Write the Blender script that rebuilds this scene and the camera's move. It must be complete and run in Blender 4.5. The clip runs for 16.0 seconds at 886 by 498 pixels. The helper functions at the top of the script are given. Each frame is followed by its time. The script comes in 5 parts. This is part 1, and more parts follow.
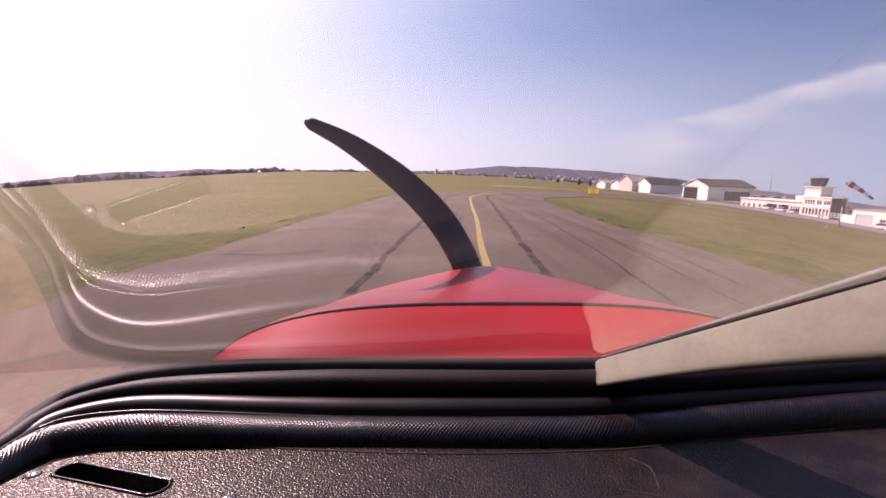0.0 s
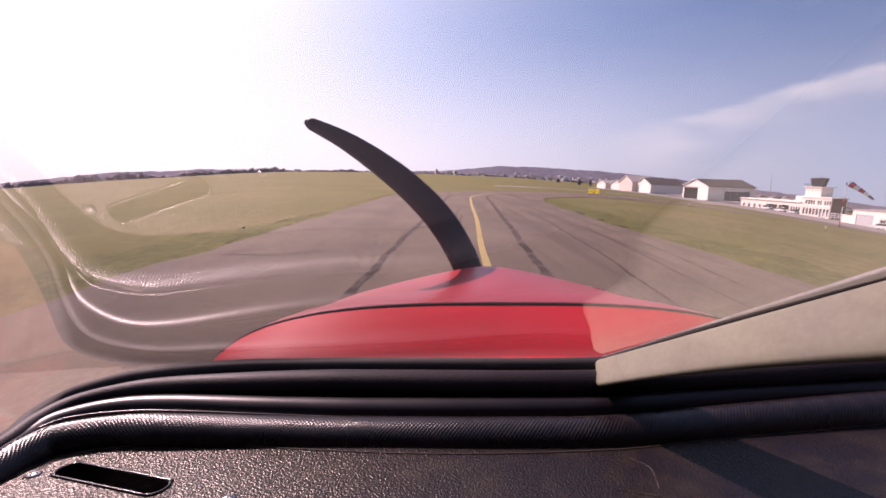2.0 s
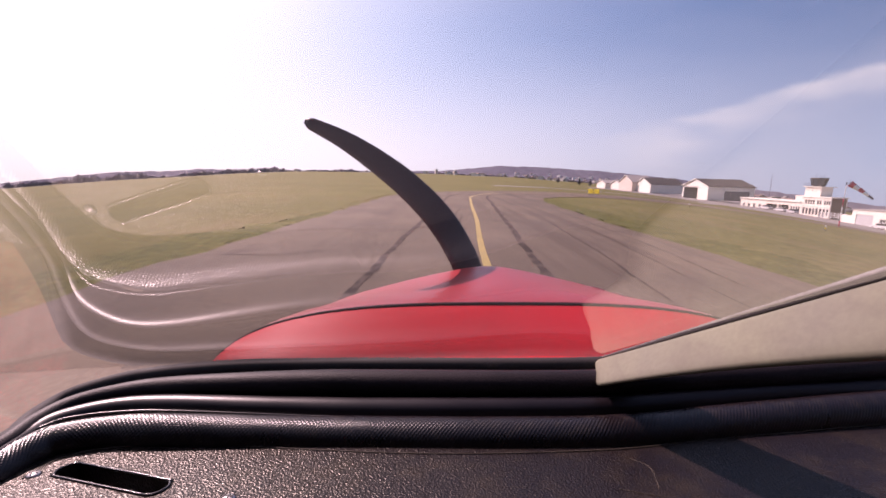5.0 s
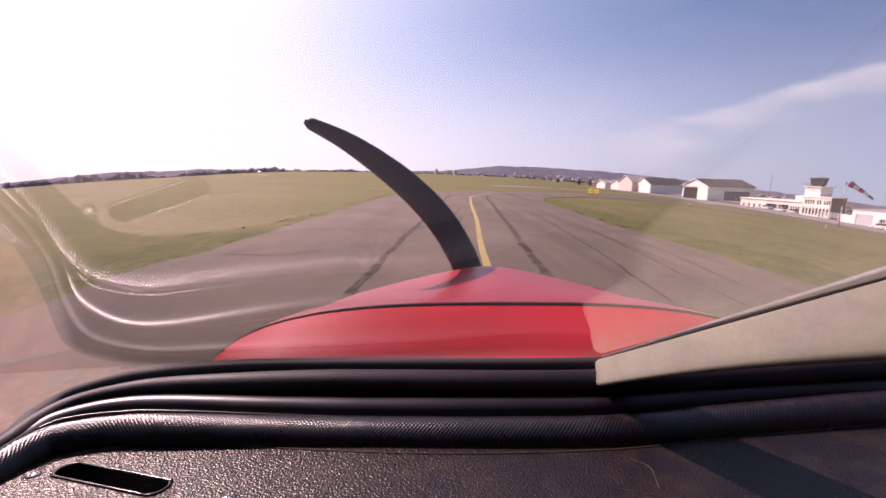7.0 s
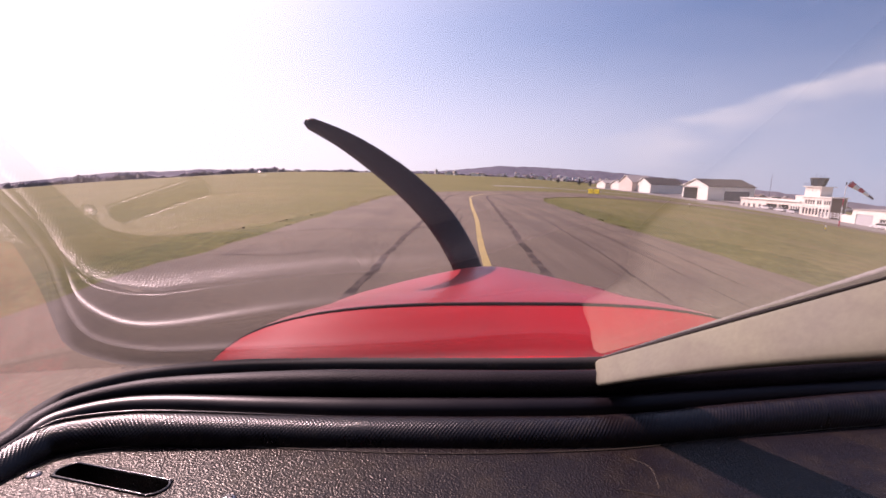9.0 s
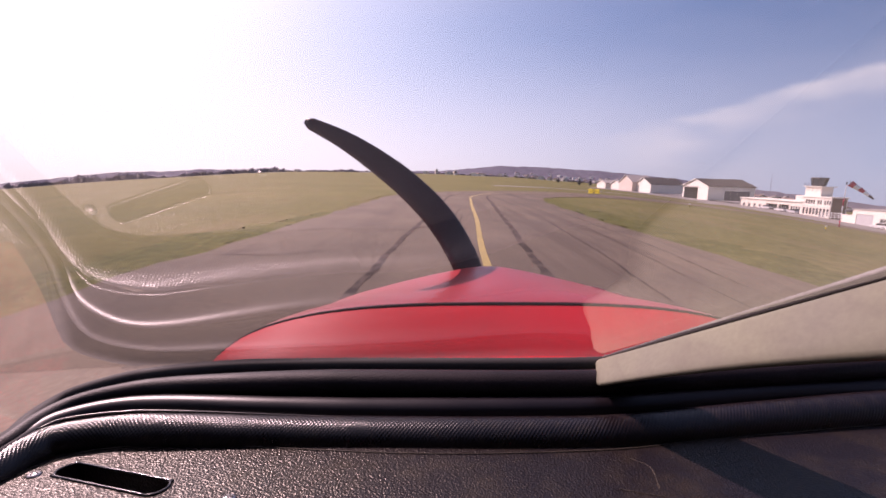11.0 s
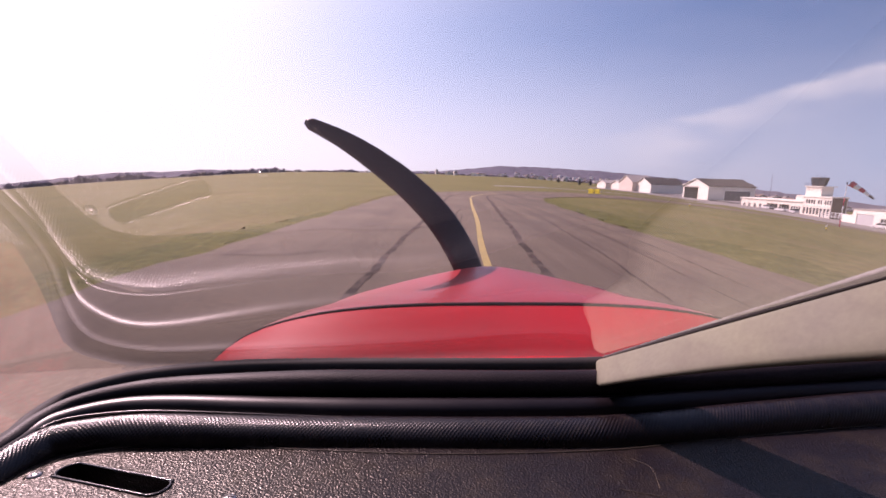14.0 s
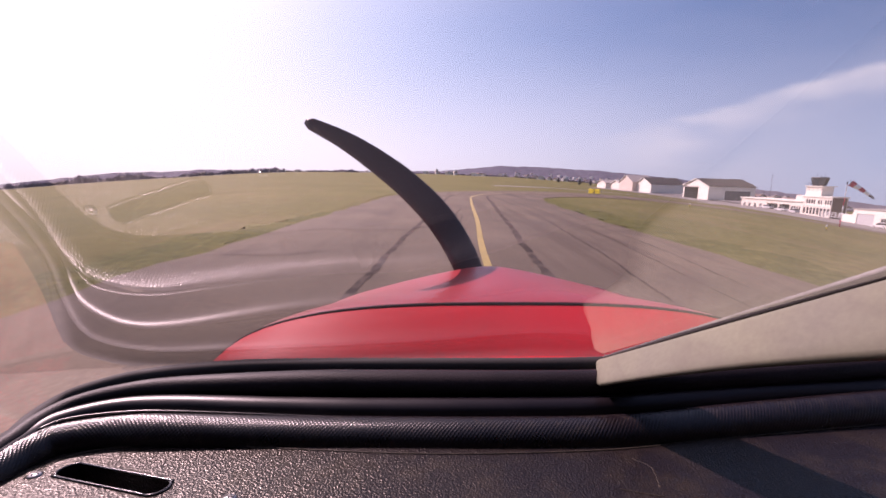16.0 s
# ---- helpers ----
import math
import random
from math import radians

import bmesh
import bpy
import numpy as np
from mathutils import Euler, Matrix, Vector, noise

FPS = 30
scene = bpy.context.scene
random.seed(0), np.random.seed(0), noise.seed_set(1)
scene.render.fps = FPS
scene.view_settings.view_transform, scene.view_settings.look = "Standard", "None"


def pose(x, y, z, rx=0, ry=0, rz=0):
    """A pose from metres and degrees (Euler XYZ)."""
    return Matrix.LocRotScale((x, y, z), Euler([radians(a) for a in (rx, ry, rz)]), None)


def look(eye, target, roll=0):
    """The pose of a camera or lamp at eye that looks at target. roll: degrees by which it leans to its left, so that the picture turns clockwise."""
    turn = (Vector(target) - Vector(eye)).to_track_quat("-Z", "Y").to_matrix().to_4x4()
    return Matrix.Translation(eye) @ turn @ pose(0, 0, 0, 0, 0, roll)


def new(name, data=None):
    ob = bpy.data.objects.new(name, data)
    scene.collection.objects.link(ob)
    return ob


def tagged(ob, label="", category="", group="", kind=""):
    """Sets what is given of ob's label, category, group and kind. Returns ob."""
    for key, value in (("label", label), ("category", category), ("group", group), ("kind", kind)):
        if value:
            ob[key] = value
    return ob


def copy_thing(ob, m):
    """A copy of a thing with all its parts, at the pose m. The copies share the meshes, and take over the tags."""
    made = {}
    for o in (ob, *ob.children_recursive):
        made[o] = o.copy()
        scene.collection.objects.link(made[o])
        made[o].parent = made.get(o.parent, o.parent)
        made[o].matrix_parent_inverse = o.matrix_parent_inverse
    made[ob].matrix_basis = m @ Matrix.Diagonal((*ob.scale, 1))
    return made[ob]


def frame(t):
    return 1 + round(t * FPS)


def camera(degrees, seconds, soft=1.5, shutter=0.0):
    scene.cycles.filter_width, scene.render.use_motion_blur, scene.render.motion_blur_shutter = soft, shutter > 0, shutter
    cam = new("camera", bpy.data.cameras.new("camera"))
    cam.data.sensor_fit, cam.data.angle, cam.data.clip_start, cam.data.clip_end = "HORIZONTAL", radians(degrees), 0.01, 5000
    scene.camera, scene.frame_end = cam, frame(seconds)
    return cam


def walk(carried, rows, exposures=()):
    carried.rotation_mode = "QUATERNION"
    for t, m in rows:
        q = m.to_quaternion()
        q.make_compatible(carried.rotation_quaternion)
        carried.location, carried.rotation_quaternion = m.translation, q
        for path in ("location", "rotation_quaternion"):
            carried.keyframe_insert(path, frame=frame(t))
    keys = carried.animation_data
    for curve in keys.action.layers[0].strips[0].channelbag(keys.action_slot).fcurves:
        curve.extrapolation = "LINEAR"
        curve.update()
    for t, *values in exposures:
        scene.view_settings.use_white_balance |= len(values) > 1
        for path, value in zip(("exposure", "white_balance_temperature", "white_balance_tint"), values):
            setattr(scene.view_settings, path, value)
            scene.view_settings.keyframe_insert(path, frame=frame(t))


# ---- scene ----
# ---- the camera, fixed in the cockpit ----
EYE_Z = 1.75
cam = camera(92.0, 16.0, soft=1.7)
ROWS = [(0.0, 0.00, -9.67, -1.70), (2.0, 0.02, -9.66, -1.71), (4.2, 0.00, -9.67, -1.70), (6.3, 0.00, -9.68, -1.69), (7.8, -0.02, -9.66, -1.68),
        (9.2, 0.00, -9.66, -1.67), (11.3, 0.02, -9.67, -1.66), (12.6, 0.03, -9.66, -1.64), (14.0, 0.04, -9.65, -1.62), (16.0, 0.05, -9.66, -1.60)]
walk(cam, [(t, pose(0, 0, EYE_Z, 90 + pitch, roll, yaw)) for t, yaw, pitch, roll in ROWS],
     exposures=[(0.0, 0.43, 7200, 54), (9.2, 0.43, 7200, 54), (11.3, 0.36, 7150, 55), (16.0, 0.38, 7000, 56)])

# ---- sky and sun ----
SUN_AZ, SUN_EL = -47.0, 39.0          # degrees: clockwise from straight ahead, and up


def make_world():
    w = bpy.data.worlds.new("sky")
    scene.world = w
    w.use_nodes = True
    nt = w.node_tree
    n, l = nt.nodes, nt.links
    n.clear()
    out, bg = n.new("ShaderNodeOutputWorld"), n.new("ShaderNodeBackground")
    sky = n.new("ShaderNodeTexSky")
    sky.sky_type = "NISHITA"
    sky.sun_disc = False
    sky.sun_elevation, sky.sun_rotation = radians(SUN_EL), radians(SUN_AZ)
    sky.air_density, sky.dust_density, sky.ozone_density = 1.0, 2.5, 1.2
    co = n.new("ShaderNodeTexCoord")
    # the lower sky carries on below the level horizon, where the land falls away
    sep, com = n.new("ShaderNodeSeparateXYZ"), n.new("ShaderNodeCombineXYZ")
    lift = n.new("ShaderNodeMath")
    lift.operation = "ADD"
    lift.inputs[1].default_value = 0.05
    floor_ = n.new("ShaderNodeMath")
    floor_.operation = "MAXIMUM"
    floor_.inputs[1].default_value = 0.03
    l.new(co.outputs["Generated"], sep.inputs[0])
    l.new(sep.outputs[2], lift.inputs[0])
    l.new(lift.outputs[0], floor_.inputs[0])
    l.new(sep.outputs[0], com.inputs[0])
    l.new(sep.outputs[1], com.inputs[1])
    l.new(floor_.outputs[0], com.inputs[2])
    l.new(com.outputs[0], sky.inputs["Vector"])
    # pale haze low down, and a wide bright aureole round the sun
    low = n.new("ShaderNodeMapRange")
    low.inputs[1].default_value, low.inputs[2].default_value = 0.34, -0.05
    low.inputs[3].default_value, low.inputs[4].default_value = 0.0, 0.75
    low.interpolation_type = "SMOOTHSTEP"
    l.new(sep.outputs[2], low.inputs[0])
    near = n.new("ShaderNodeVectorMath")
    near.operation = "DOT_PRODUCT"
    near.inputs[1].default_value = SUN_DIR
    l.new(co.outputs["Generated"], near.inputs[0])
    # the glow falls off evenly with the angle from the sun
    fall, grow_, aur = (n.new("ShaderNodeMath") for _ in range(3))
    fall.operation, grow_.operation, aur.operation = "MULTIPLY_ADD", "EXPONENT", "MINIMUM"
    fall.inputs[1].default_value, fall.inputs[2].default_value = 6.2, -6.17
    aur.inputs[1].default_value = 1.0
    l.new(near.outputs["Value"], fall.inputs[0])
    l.new(fall.outputs[0], grow_.inputs[0])
    l.new(grow_.outputs[0], aur.inputs[0])
    # the haze is paler towards the sun
    hzc, side = n.new("ShaderNodeMix"), n.new("ShaderNodeMapRange")
    hzc.data_type = "RGBA"
    hzc.inputs[6].default_value, hzc.inputs[7].default_value = (4.7, 6.9, 8.9, 1), (11.2, 12.5, 12.5, 1)
    side.inputs[1].default_value, side.inputs[2].default_value = 0.0, 0.8
    l.new(near.outputs["Value"], side.inputs[0])
    l.new(side.outputs[0], hzc.inputs[0])
    hz, gl = n.new("ShaderNodeMix"), n.new("ShaderNodeMix")
    hz.data_type = gl.data_type = "RGBA"
    l.new(hzc.outputs[2], hz.inputs[7])
    gl.inputs[7].default_value = (11.5, 13.0, 12.9, 1)
    l.new(low.outputs[0], hz.inputs[0])
    clear = n.new("ShaderNodeMix")
    clear.data_type, clear.blend_type = "RGBA", "MULTIPLY"
    clear.inputs[0].default_value = 1.0
    clear.inputs[7].default_value = (0.60, 1.02, 1.22, 1)
    l.new(sky.outputs[0], clear.inputs[6])
    l.new(clear.outputs[2], hz.inputs[6])
    l.new(aur.outputs[0], gl.inputs[0])
    l.new(hz.outputs[2], gl.inputs[6])
    # thin cirrus: stretched noise, kept to one long streak and a faint veil
    mp = n.new("ShaderNodeMapping")
    mp.inputs["Rotation"].default_value = (radians(8), radians(17), radians(-38))
    mp.inputs["Scale"].default_value = (2.0, 5.0, 11.0)
    no = n.new("ShaderNodeTexNoise")
    no.inputs["Scale"].default_value, no.inputs["Detail"].default_value = 2.4, 7.0
    no.inputs["Roughness"].default_value = 0.5
    rp = n.new("ShaderNodeValToRGB")
    rp.color_ramp.elements[0].position, rp.color_ramp.elements[1].position = 0.22, 0.72
    # streak: distance from a great circle, and along it
    dot = n.new("ShaderNodeVectorMath")
    dot.operation = "DOT_PRODUCT"
    dot.inputs[1].default_value = STREAK_N
    wob = n.new("ShaderNodeMath")
    wob.operation = "MULTIPLY_ADD"
    wob.inputs[1].default_value, wob.inputs[2].default_value = 0.034, -0.017
    add = n.new("ShaderNodeMath")
    add.operation = "ADD"
    end = n.new("ShaderNodeVectorMath")
    end.operation = "DOT_PRODUCT"
    end.inputs[1].default_value = STREAK_D
    endr, wide = n.new("ShaderNodeMapRange"), n.new("ShaderNodeMapRange")
    endr.inputs[1].default_value, endr.inputs[2].default_value = 0.88, 0.965
    endr.interpolation_type = "SMOOTHSTEP"
    # a crisp upper edge, and a lower one that fans out into a veil
    wide.inputs[1].default_value, wide.inputs[2].default_value = 0.93, 1.0
    wide.inputs[3].default_value, wide.inputs[4].default_value = 0.17, 0.055
    upper, lower = n.new("ShaderNodeMapRange"), n.new("ShaderNodeMapRange")
    upper.inputs[1].default_value, upper.inputs[2].default_value = -0.014, 0.004
    lower.inputs[2].default_value = 0.0
    upper.interpolation_type = lower.interpolation_type = "SMOOTHSTEP"
    band = n.new("ShaderNodeMath")
    band.operation = "MULTIPLY"
    m1, m2, m3 = (n.new("ShaderNodeMath") for _ in range(3))
    for m in (m1, m2):
        m.operation = "MULTIPLY"
    m3.operation = "MULTIPLY_ADD"
    m3.inputs[1].default_value = 0.66
    veil = n.new("ShaderNodeMath")
    veil.operation = "MULTIPLY"
    veil.inputs[1].default_value = 0.04
    mix = n.new("ShaderNodeMix")
    mix.data_type = "RGBA"
    mix.inputs[7].default_value = (8.3, 9.9, 9.6, 1)
    l.new(co.outputs["Generated"], mp.inputs["Vector"])
    l.new(mp.outputs[0], no.inputs["Vector"])
    l.new(no.outputs[0], rp.inputs[0])
    l.new(co.outputs["Generated"], dot.inputs[0])
    l.new(no.outputs[0], wob.inputs[0])
    l.new(dot.outputs["Value"], add.inputs[0])
    l.new(wob.outputs[0], add.inputs[1])
    l.new(add.outputs[0], upper.inputs[0])
    l.new(add.outputs[0], lower.inputs[0])
    l.new(wide.outputs[0], lower.inputs[1])
    l.new(upper.outputs[0], band.inputs[0])
    l.new(lower.outputs[0], band.inputs[1])
    l.new(co.outputs["Generated"], end.inputs[0])
    l.new(end.outputs["Value"], endr.inputs[0])
    l.new(end.outputs["Value"], wide.inputs[0])
    l.new(band.outputs[0], m1.inputs[0])
    l.new(endr.outputs[0], m1.inputs[1])
    l.new(m1.outputs[0], m2.inputs[0])
    l.new(rp.outputs[0], m2.inputs[1])
    l.new(rp.outputs[0], veil.inputs[0])
    l.new(m2.outputs[0], m3.inputs[0])
    l.new(veil.outputs[0], m3.inputs[2])
    l.new(m3.outputs[0], mix.inputs[0])
    l.new(gl.outputs[2], mix.inputs[6])
    l.new(mix.outputs[2], bg.inputs[0])
    bg.inputs[1].default_value = 0.085
    l.new(bg.outputs[0], out.inputs[0])


_az, _el = radians(SUN_AZ), radians(SUN_EL)
SUN_DIR = Vector((math.sin(_az) * math.cos(_el), math.cos(_az) * math.cos(_el), math.sin(_el)))
STREAK_N = (0.266, -0.005, -0.964)
STREAK_D = (0.70, 0.69, 0.20)
make_world()
sun = new("sun", bpy.data.lights.new("sun", "SUN"))
sun.data.energy, sun.data.angle, sun.data.color = 5.0, radians(0.6), (1.0, 0.95, 0.88)
sun.matrix_world = look((0, 0, 0), -SUN_DIR)
sun.location = (-60, 50, 80)


# ---- materials ----
def material(name, color, rough=0.6, metal=0.0, spread=0.15, scale=4.0, fine=40.0, bump=0.15, bump_dist=0.01,
             color2=None, coat=0.0, voronoi=0.0, random_tint=0.0, spec=0.5, mid=(0.35, 0.65)):
    """A principled surface with variation at two scales, and fine relief; sizes in metres by object coordinates."""
    m = bpy.data.materials.new(name)
    m.use_nodes = True
    nt = m.node_tree
    n, l = nt.nodes, nt.links
    b = n["Principled BSDF"]
    co = n.new("ShaderNodeTexCoord")
    big, small = n.new("ShaderNodeTexNoise"), n.new("ShaderNodeTexNoise")
    big.inputs["Scale"].default_value, big.inputs["Detail"].default_value = scale, 5
    small.inputs["Scale"].default_value, small.inputs["Detail"].default_value = fine, 6
    l.new(co.outputs["Object"], big.inputs["Vector"])
    l.new(co.outputs["Object"], small.inputs["Vector"])
    c2 = color2 or tuple(c * (1 - spread * 1.6) for c in color)
    r = n.new("ShaderNodeValToRGB")
    r.color_ramp.elements[0].position, r.color_ramp.elements[1].position = mid
    r.color_ramp.elements[0].color, r.color_ramp.elements[1].color = (*c2, 1), (*color, 1)
    l.new(big.outputs[0], r.inputs[0])
    hs = n.new("ShaderNodeMix")
    hs.data_type, hs.blend_type = "RGBA", "MULTIPLY"
    hs.inputs[0].default_value = 1.0
    g = n.new("ShaderNodeMapRange")
    g.inputs[1].default_value, g.inputs[2].default_value = 0.3, 0.7
    g.inputs[3].default_value, g.inputs[4].default_value = 1 - spread, 1 + spread
    l.new(small.outputs[0], g.inputs[0])
    l.new(r.outputs[0], hs.inputs[6])
    l.new(g.outputs[0], hs.inputs[7])
    col = hs.outputs[2]
    if random_tint:
        oi = n.new("ShaderNodeObjectInfo")
        rm = n.new("ShaderNodeMapRange")
        rm.inputs[3].default_value, rm.inputs[4].default_value = 1 - random_tint, 1 + random_tint
        mm = n.new("ShaderNodeMix")
        mm.data_type, mm.blend_type = "RGBA", "MULTIPLY"
        mm.inputs[0].default_value = 1.0
        l.new(oi.outputs["Random"], rm.inputs[0])
        l.new(col, mm.inputs[6])
        l.new(rm.outputs[0], mm.inputs[7])
        col = mm.outputs[2]
    l.new(col, b.inputs["Base Color"])
    rr = n.new("ShaderNodeMapRange")
    rr.inputs[3].default_value, rr.inputs[4].default_value = max(0.02, rough - 0.1), min(1, rough + 0.1)
    l.new(big.outputs[0], rr.inputs[0])
    l.new(rr.outputs[0], b.inputs["Roughness"])
    b.inputs["Metallic"].default_value = metal
    b.inputs["Coat Weight"].default_value = coat
    b.inputs["Specular IOR Level"].default_value = spec
    if bump:
        bp = n.new("ShaderNodeBump")
        bp.inputs["Strength"].default_value, bp.inputs["Distance"].default_value = bump, bump_dist
        if voronoi:
            v = n.new("ShaderNodeTexVoronoi")
            v.feature = "SMOOTH_F1"
            v.inputs["Scale"].default_value = voronoi
            l.new(co.outputs["Object"], v.inputs["Vector"])
            l.new(v.outputs["Distance"], bp.inputs["Height"])
        else:
            l.new(small.outputs[0], bp.inputs["Height"])
        l.new(bp.outputs[0], b.inputs["Normal"])
    return m


def glass_material(name, tint=(0.96, 0.97, 0.97), haze=0.0, ior=1.5, gloss=1.0):
    m = bpy.data.materials.new(name)
    m.use_nodes = True
    n, l = m.node_tree.nodes, m.node_tree.links
    n.clear()
    out = n.new("ShaderNodeOutputMaterial")
    tr, gl, tl = n.new("ShaderNodeBsdfTransparent"), n.new("ShaderNodeBsdfGlossy"), n.new("ShaderNodeBsdfTranslucent")
    df, ad = n.new("ShaderNodeBsdfDiffuse"), n.new("ShaderNodeMixShader")
    tr.inputs[0].default_value = (*tint, 1)
    gl.inputs["Roughness"].default_value = 0.02
    fr = n.new("ShaderNodeFresnel")
    fr.inputs["IOR"].default_value = ior
    mg = n.new("ShaderNodeMath")
    mg.operation = "MULTIPLY"
    mg.inputs[1].default_value = gloss
    co, no = n.new("ShaderNodeTexCoord"), n.new("ShaderNodeTexNoise")
    no.inputs["Scale"].default_value, no.inputs["Detail"].default_value = 6.0, 5
    hz = n.new("ShaderNodeMapRange")
    hz.inputs[1].default_value, hz.inputs[2].default_value = 0.35, 0.7
    hz.inputs[3].default_value, hz.inputs[4].default_value = haze * 0.55, haze * 1.4
    a, b = n.new("ShaderNodeMixShader"), n.new("ShaderNodeMixShader")
    l.new(co.outputs["Object"], no.inputs["Vector"])
    l.new(no.outputs[0], hz.inputs[0])
    l.new(hz.outputs[0], a.inputs[0])
    l.new(tr.outputs[0], a.inputs[1])
    ad.inputs[0].default_value = 0.5
    l.new(tl.outputs[0], ad.inputs[1])
    l.new(df.outputs[0], ad.inputs[2])
    l.new(ad.outputs[0], a.inputs[2])
    l.new(fr.outputs[0], mg.inputs[0])
    l.new(mg.outputs[0], b.inputs[0])
    l.new(a.outputs[0], b.inputs[1])
    l.new(gl.outputs[0], b.inputs[2])
    l.new(b.outputs[0], out.inputs[0])
    return m




def weather(m, color, amount, scale, stretch=(1, 1, 1), lo=0.45, hi=0.65, turn=0.0):
    """Blends the base colour towards another one in uneven patches or streaks."""
    n, l = m.node_tree.nodes, m.node_tree.links
    b = n["Principled BSDF"]
    was = b.inputs["Base Color"].links[0].from_socket
    co, mp, no, rg, mx = (n.new(k) for k in ("ShaderNodeTexCoord", "ShaderNodeMapping", "ShaderNodeTexNoise", "ShaderNodeMapRange", "ShaderNodeMix"))
    mp.inputs["Scale"].default_value = stretch
    mp.inputs["Rotation"].default_value = (0, 0, radians(turn))
    mp.inputs["Location"].default_value = (scale * 3.1, scale * 1.7, 0)
    no.inputs["Scale"].default_value, no.inputs["Detail"].default_value, no.inputs["Roughness"].default_value = scale, 6, 0.62
    rg.inputs[1].default_value, rg.inputs[2].default_value, rg.inputs[4].default_value = lo, hi, amount
    mx.data_type = "RGBA"
    mx.inputs[7].default_value = (*color, 1)
    l.new(co.outputs["Object"], mp.inputs["Vector"])
    l.new(mp.outputs[0], no.inputs["Vector"])
    l.new(no.outputs[0], rg.inputs[0])
    l.new(rg.outputs[0], mx.inputs[0])
    l.new(was, mx.inputs[6])
    l.new(mx.outputs[2], b.inputs["Base Color"])


M = {}
M["grass"] = material("grass", (0.204, 0.182, 0.067), 0.9, spread=0.22, scale=0.07, fine=2.2, bump=0.3, bump_dist=0.05,
                      color2=(0.150, 0.147, 0.048), spec=0.1)
M["blade"] = material("blade", (0.30, 0.27, 0.10), 0.8, spread=0.3, scale=0.4, fine=5, bump=0, color2=(0.19, 0.15, 0.06), spec=0.2)
M["asphalt"] = material("asphalt", (0.222, 0.174, 0.126), 0.85, spread=0.16, scale=0.22, fine=14.0, bump=0.35, bump_dist=0.01,
                        color2=(0.158, 0.124, 0.092), spec=0.2)
M["apron"] = material("apron", (0.33, 0.295, 0.27), 0.85, spread=0.1, scale=0.05, fine=3.0, bump=0.1)
M["tar"] = material("tar", (0.102, 0.080, 0.066), 0.9, spread=0.3, scale=1.5, fine=12, bump=0.2, spec=0.1)
M["yellow_paint"] = material("yellow_paint", (0.54, 0.40, 0.12), 0.6, spread=0.22, scale=1.0, fine=12, bump=0.1,
                             color2=(0.44, 0.33, 0.11))
# pale blue-grey: the distance haze over the ridge is put into this colour
M["hazed_hill"] = material("hazed_hill", (0.178, 0.172, 0.205), 0.95, spread=0.2, scale=0.004, fine=0.03, bump=0, color2=(0.142, 0.140, 0.172), spec=0.0)
# lilac grey lifted far above foliage, to paint in the haze before it
M["hazed_wood"] = material("hazed_wood", (0.30, 0.27, 0.31), 0.95, spread=0.3, scale=0.02, fine=0.3, bump=0, spec=0.0)
M["white_wall"] = material("white_wall", (0.90, 0.86, 0.76), 0.75, spread=0.04, scale=0.3, fine=3, bump=0.08, color2=(0.84, 0.79, 0.69))
M["cream_wall"] = material("cream_wall", (0.85, 0.79, 0.69), 0.8, spread=0.05, scale=0.3, fine=3, bump=0.08, color2=(0.78, 0.71, 0.62))
M["pink_wall"] = material("pink_wall", (0.72, 0.60, 0.52), 0.8, spread=0.05, scale=0.3, fine=3, bump=0.08)
M["brown_wall"] = material("brown_wall", (0.20, 0.135, 0.11), 0.85, spread=0.12, scale=0.5, fine=4, bump=0.1)
M["grey_roof"] = material("grey_roof", (0.105, 0.093, 0.080), 0.8, spread=0.12, scale=0.4, fine=4, bump=0.1)
M["pale_roof"] = material("pale_roof", (0.40, 0.36, 0.33), 0.8, spread=0.1, scale=0.4, fine=4, bump=0.1)
M["red_roof"] = material("red_roof", (0.30, 0.20, 0.16), 0.85, spread=0.15, scale=0.5, fine=4, bump=0.1, random_tint=0.3)
M["house_wall"] = material("house_wall", (0.72, 0.68, 0.63), 0.8, spread=0.05, scale=0.3, fine=3, bump=0, random_tint=0.2)
# near-black stands in for the shade inside open buildings
M["dark_inside"] = material("dark_inside", (0.06, 0.05, 0.05), 0.8, spread=0.1, bump=0)
M["metal_door"] = material("metal_door", (0.55, 0.55, 0.56), 0.5, spread=0.06, scale=0.8, fine=6, bump=0.1)
M["glazed_door"] = material("glazed_door", (0.16, 0.16, 0.17), 0.35, spread=0.1, scale=0.8, fine=6, bump=0.05)
M["window_glass"] = material("window_glass", (0.06, 0.065, 0.075), 0.12, spread=0.05, bump=0, spec=0.7)
M["cab_glass"] = material("cab_glass", (0.05, 0.075, 0.095), 0.15, spread=0.05, bump=0, spec=0.7)
M["dark_metal"] = material("dark_metal", (0.07, 0.07, 0.075), 0.45, metal=0.5, spread=0.1, bump=0.05)
M["white_metal"] = material("white_metal", (0.75, 0.75, 0.74), 0.4, spread=0.04, bump=0.03)
M["sign_yellow"] = material("sign_yellow", (0.85, 0.66, 0.03), 0.45, spread=0.05, bump=0.03)
M["black"] = material("black", (0.02, 0.02, 0.02), 0.5, spread=0.1, bump=0.05)
M["sock_red"] = material("sock_red", (0.62, 0.03, 0.09), 0.8, spread=0.1, scale=3, bump=0.1)
M["sock_grey"] = material("sock_grey", (0.16, 0.16, 0.20), 0.8, spread=0.1, scale=3, bump=0.1)
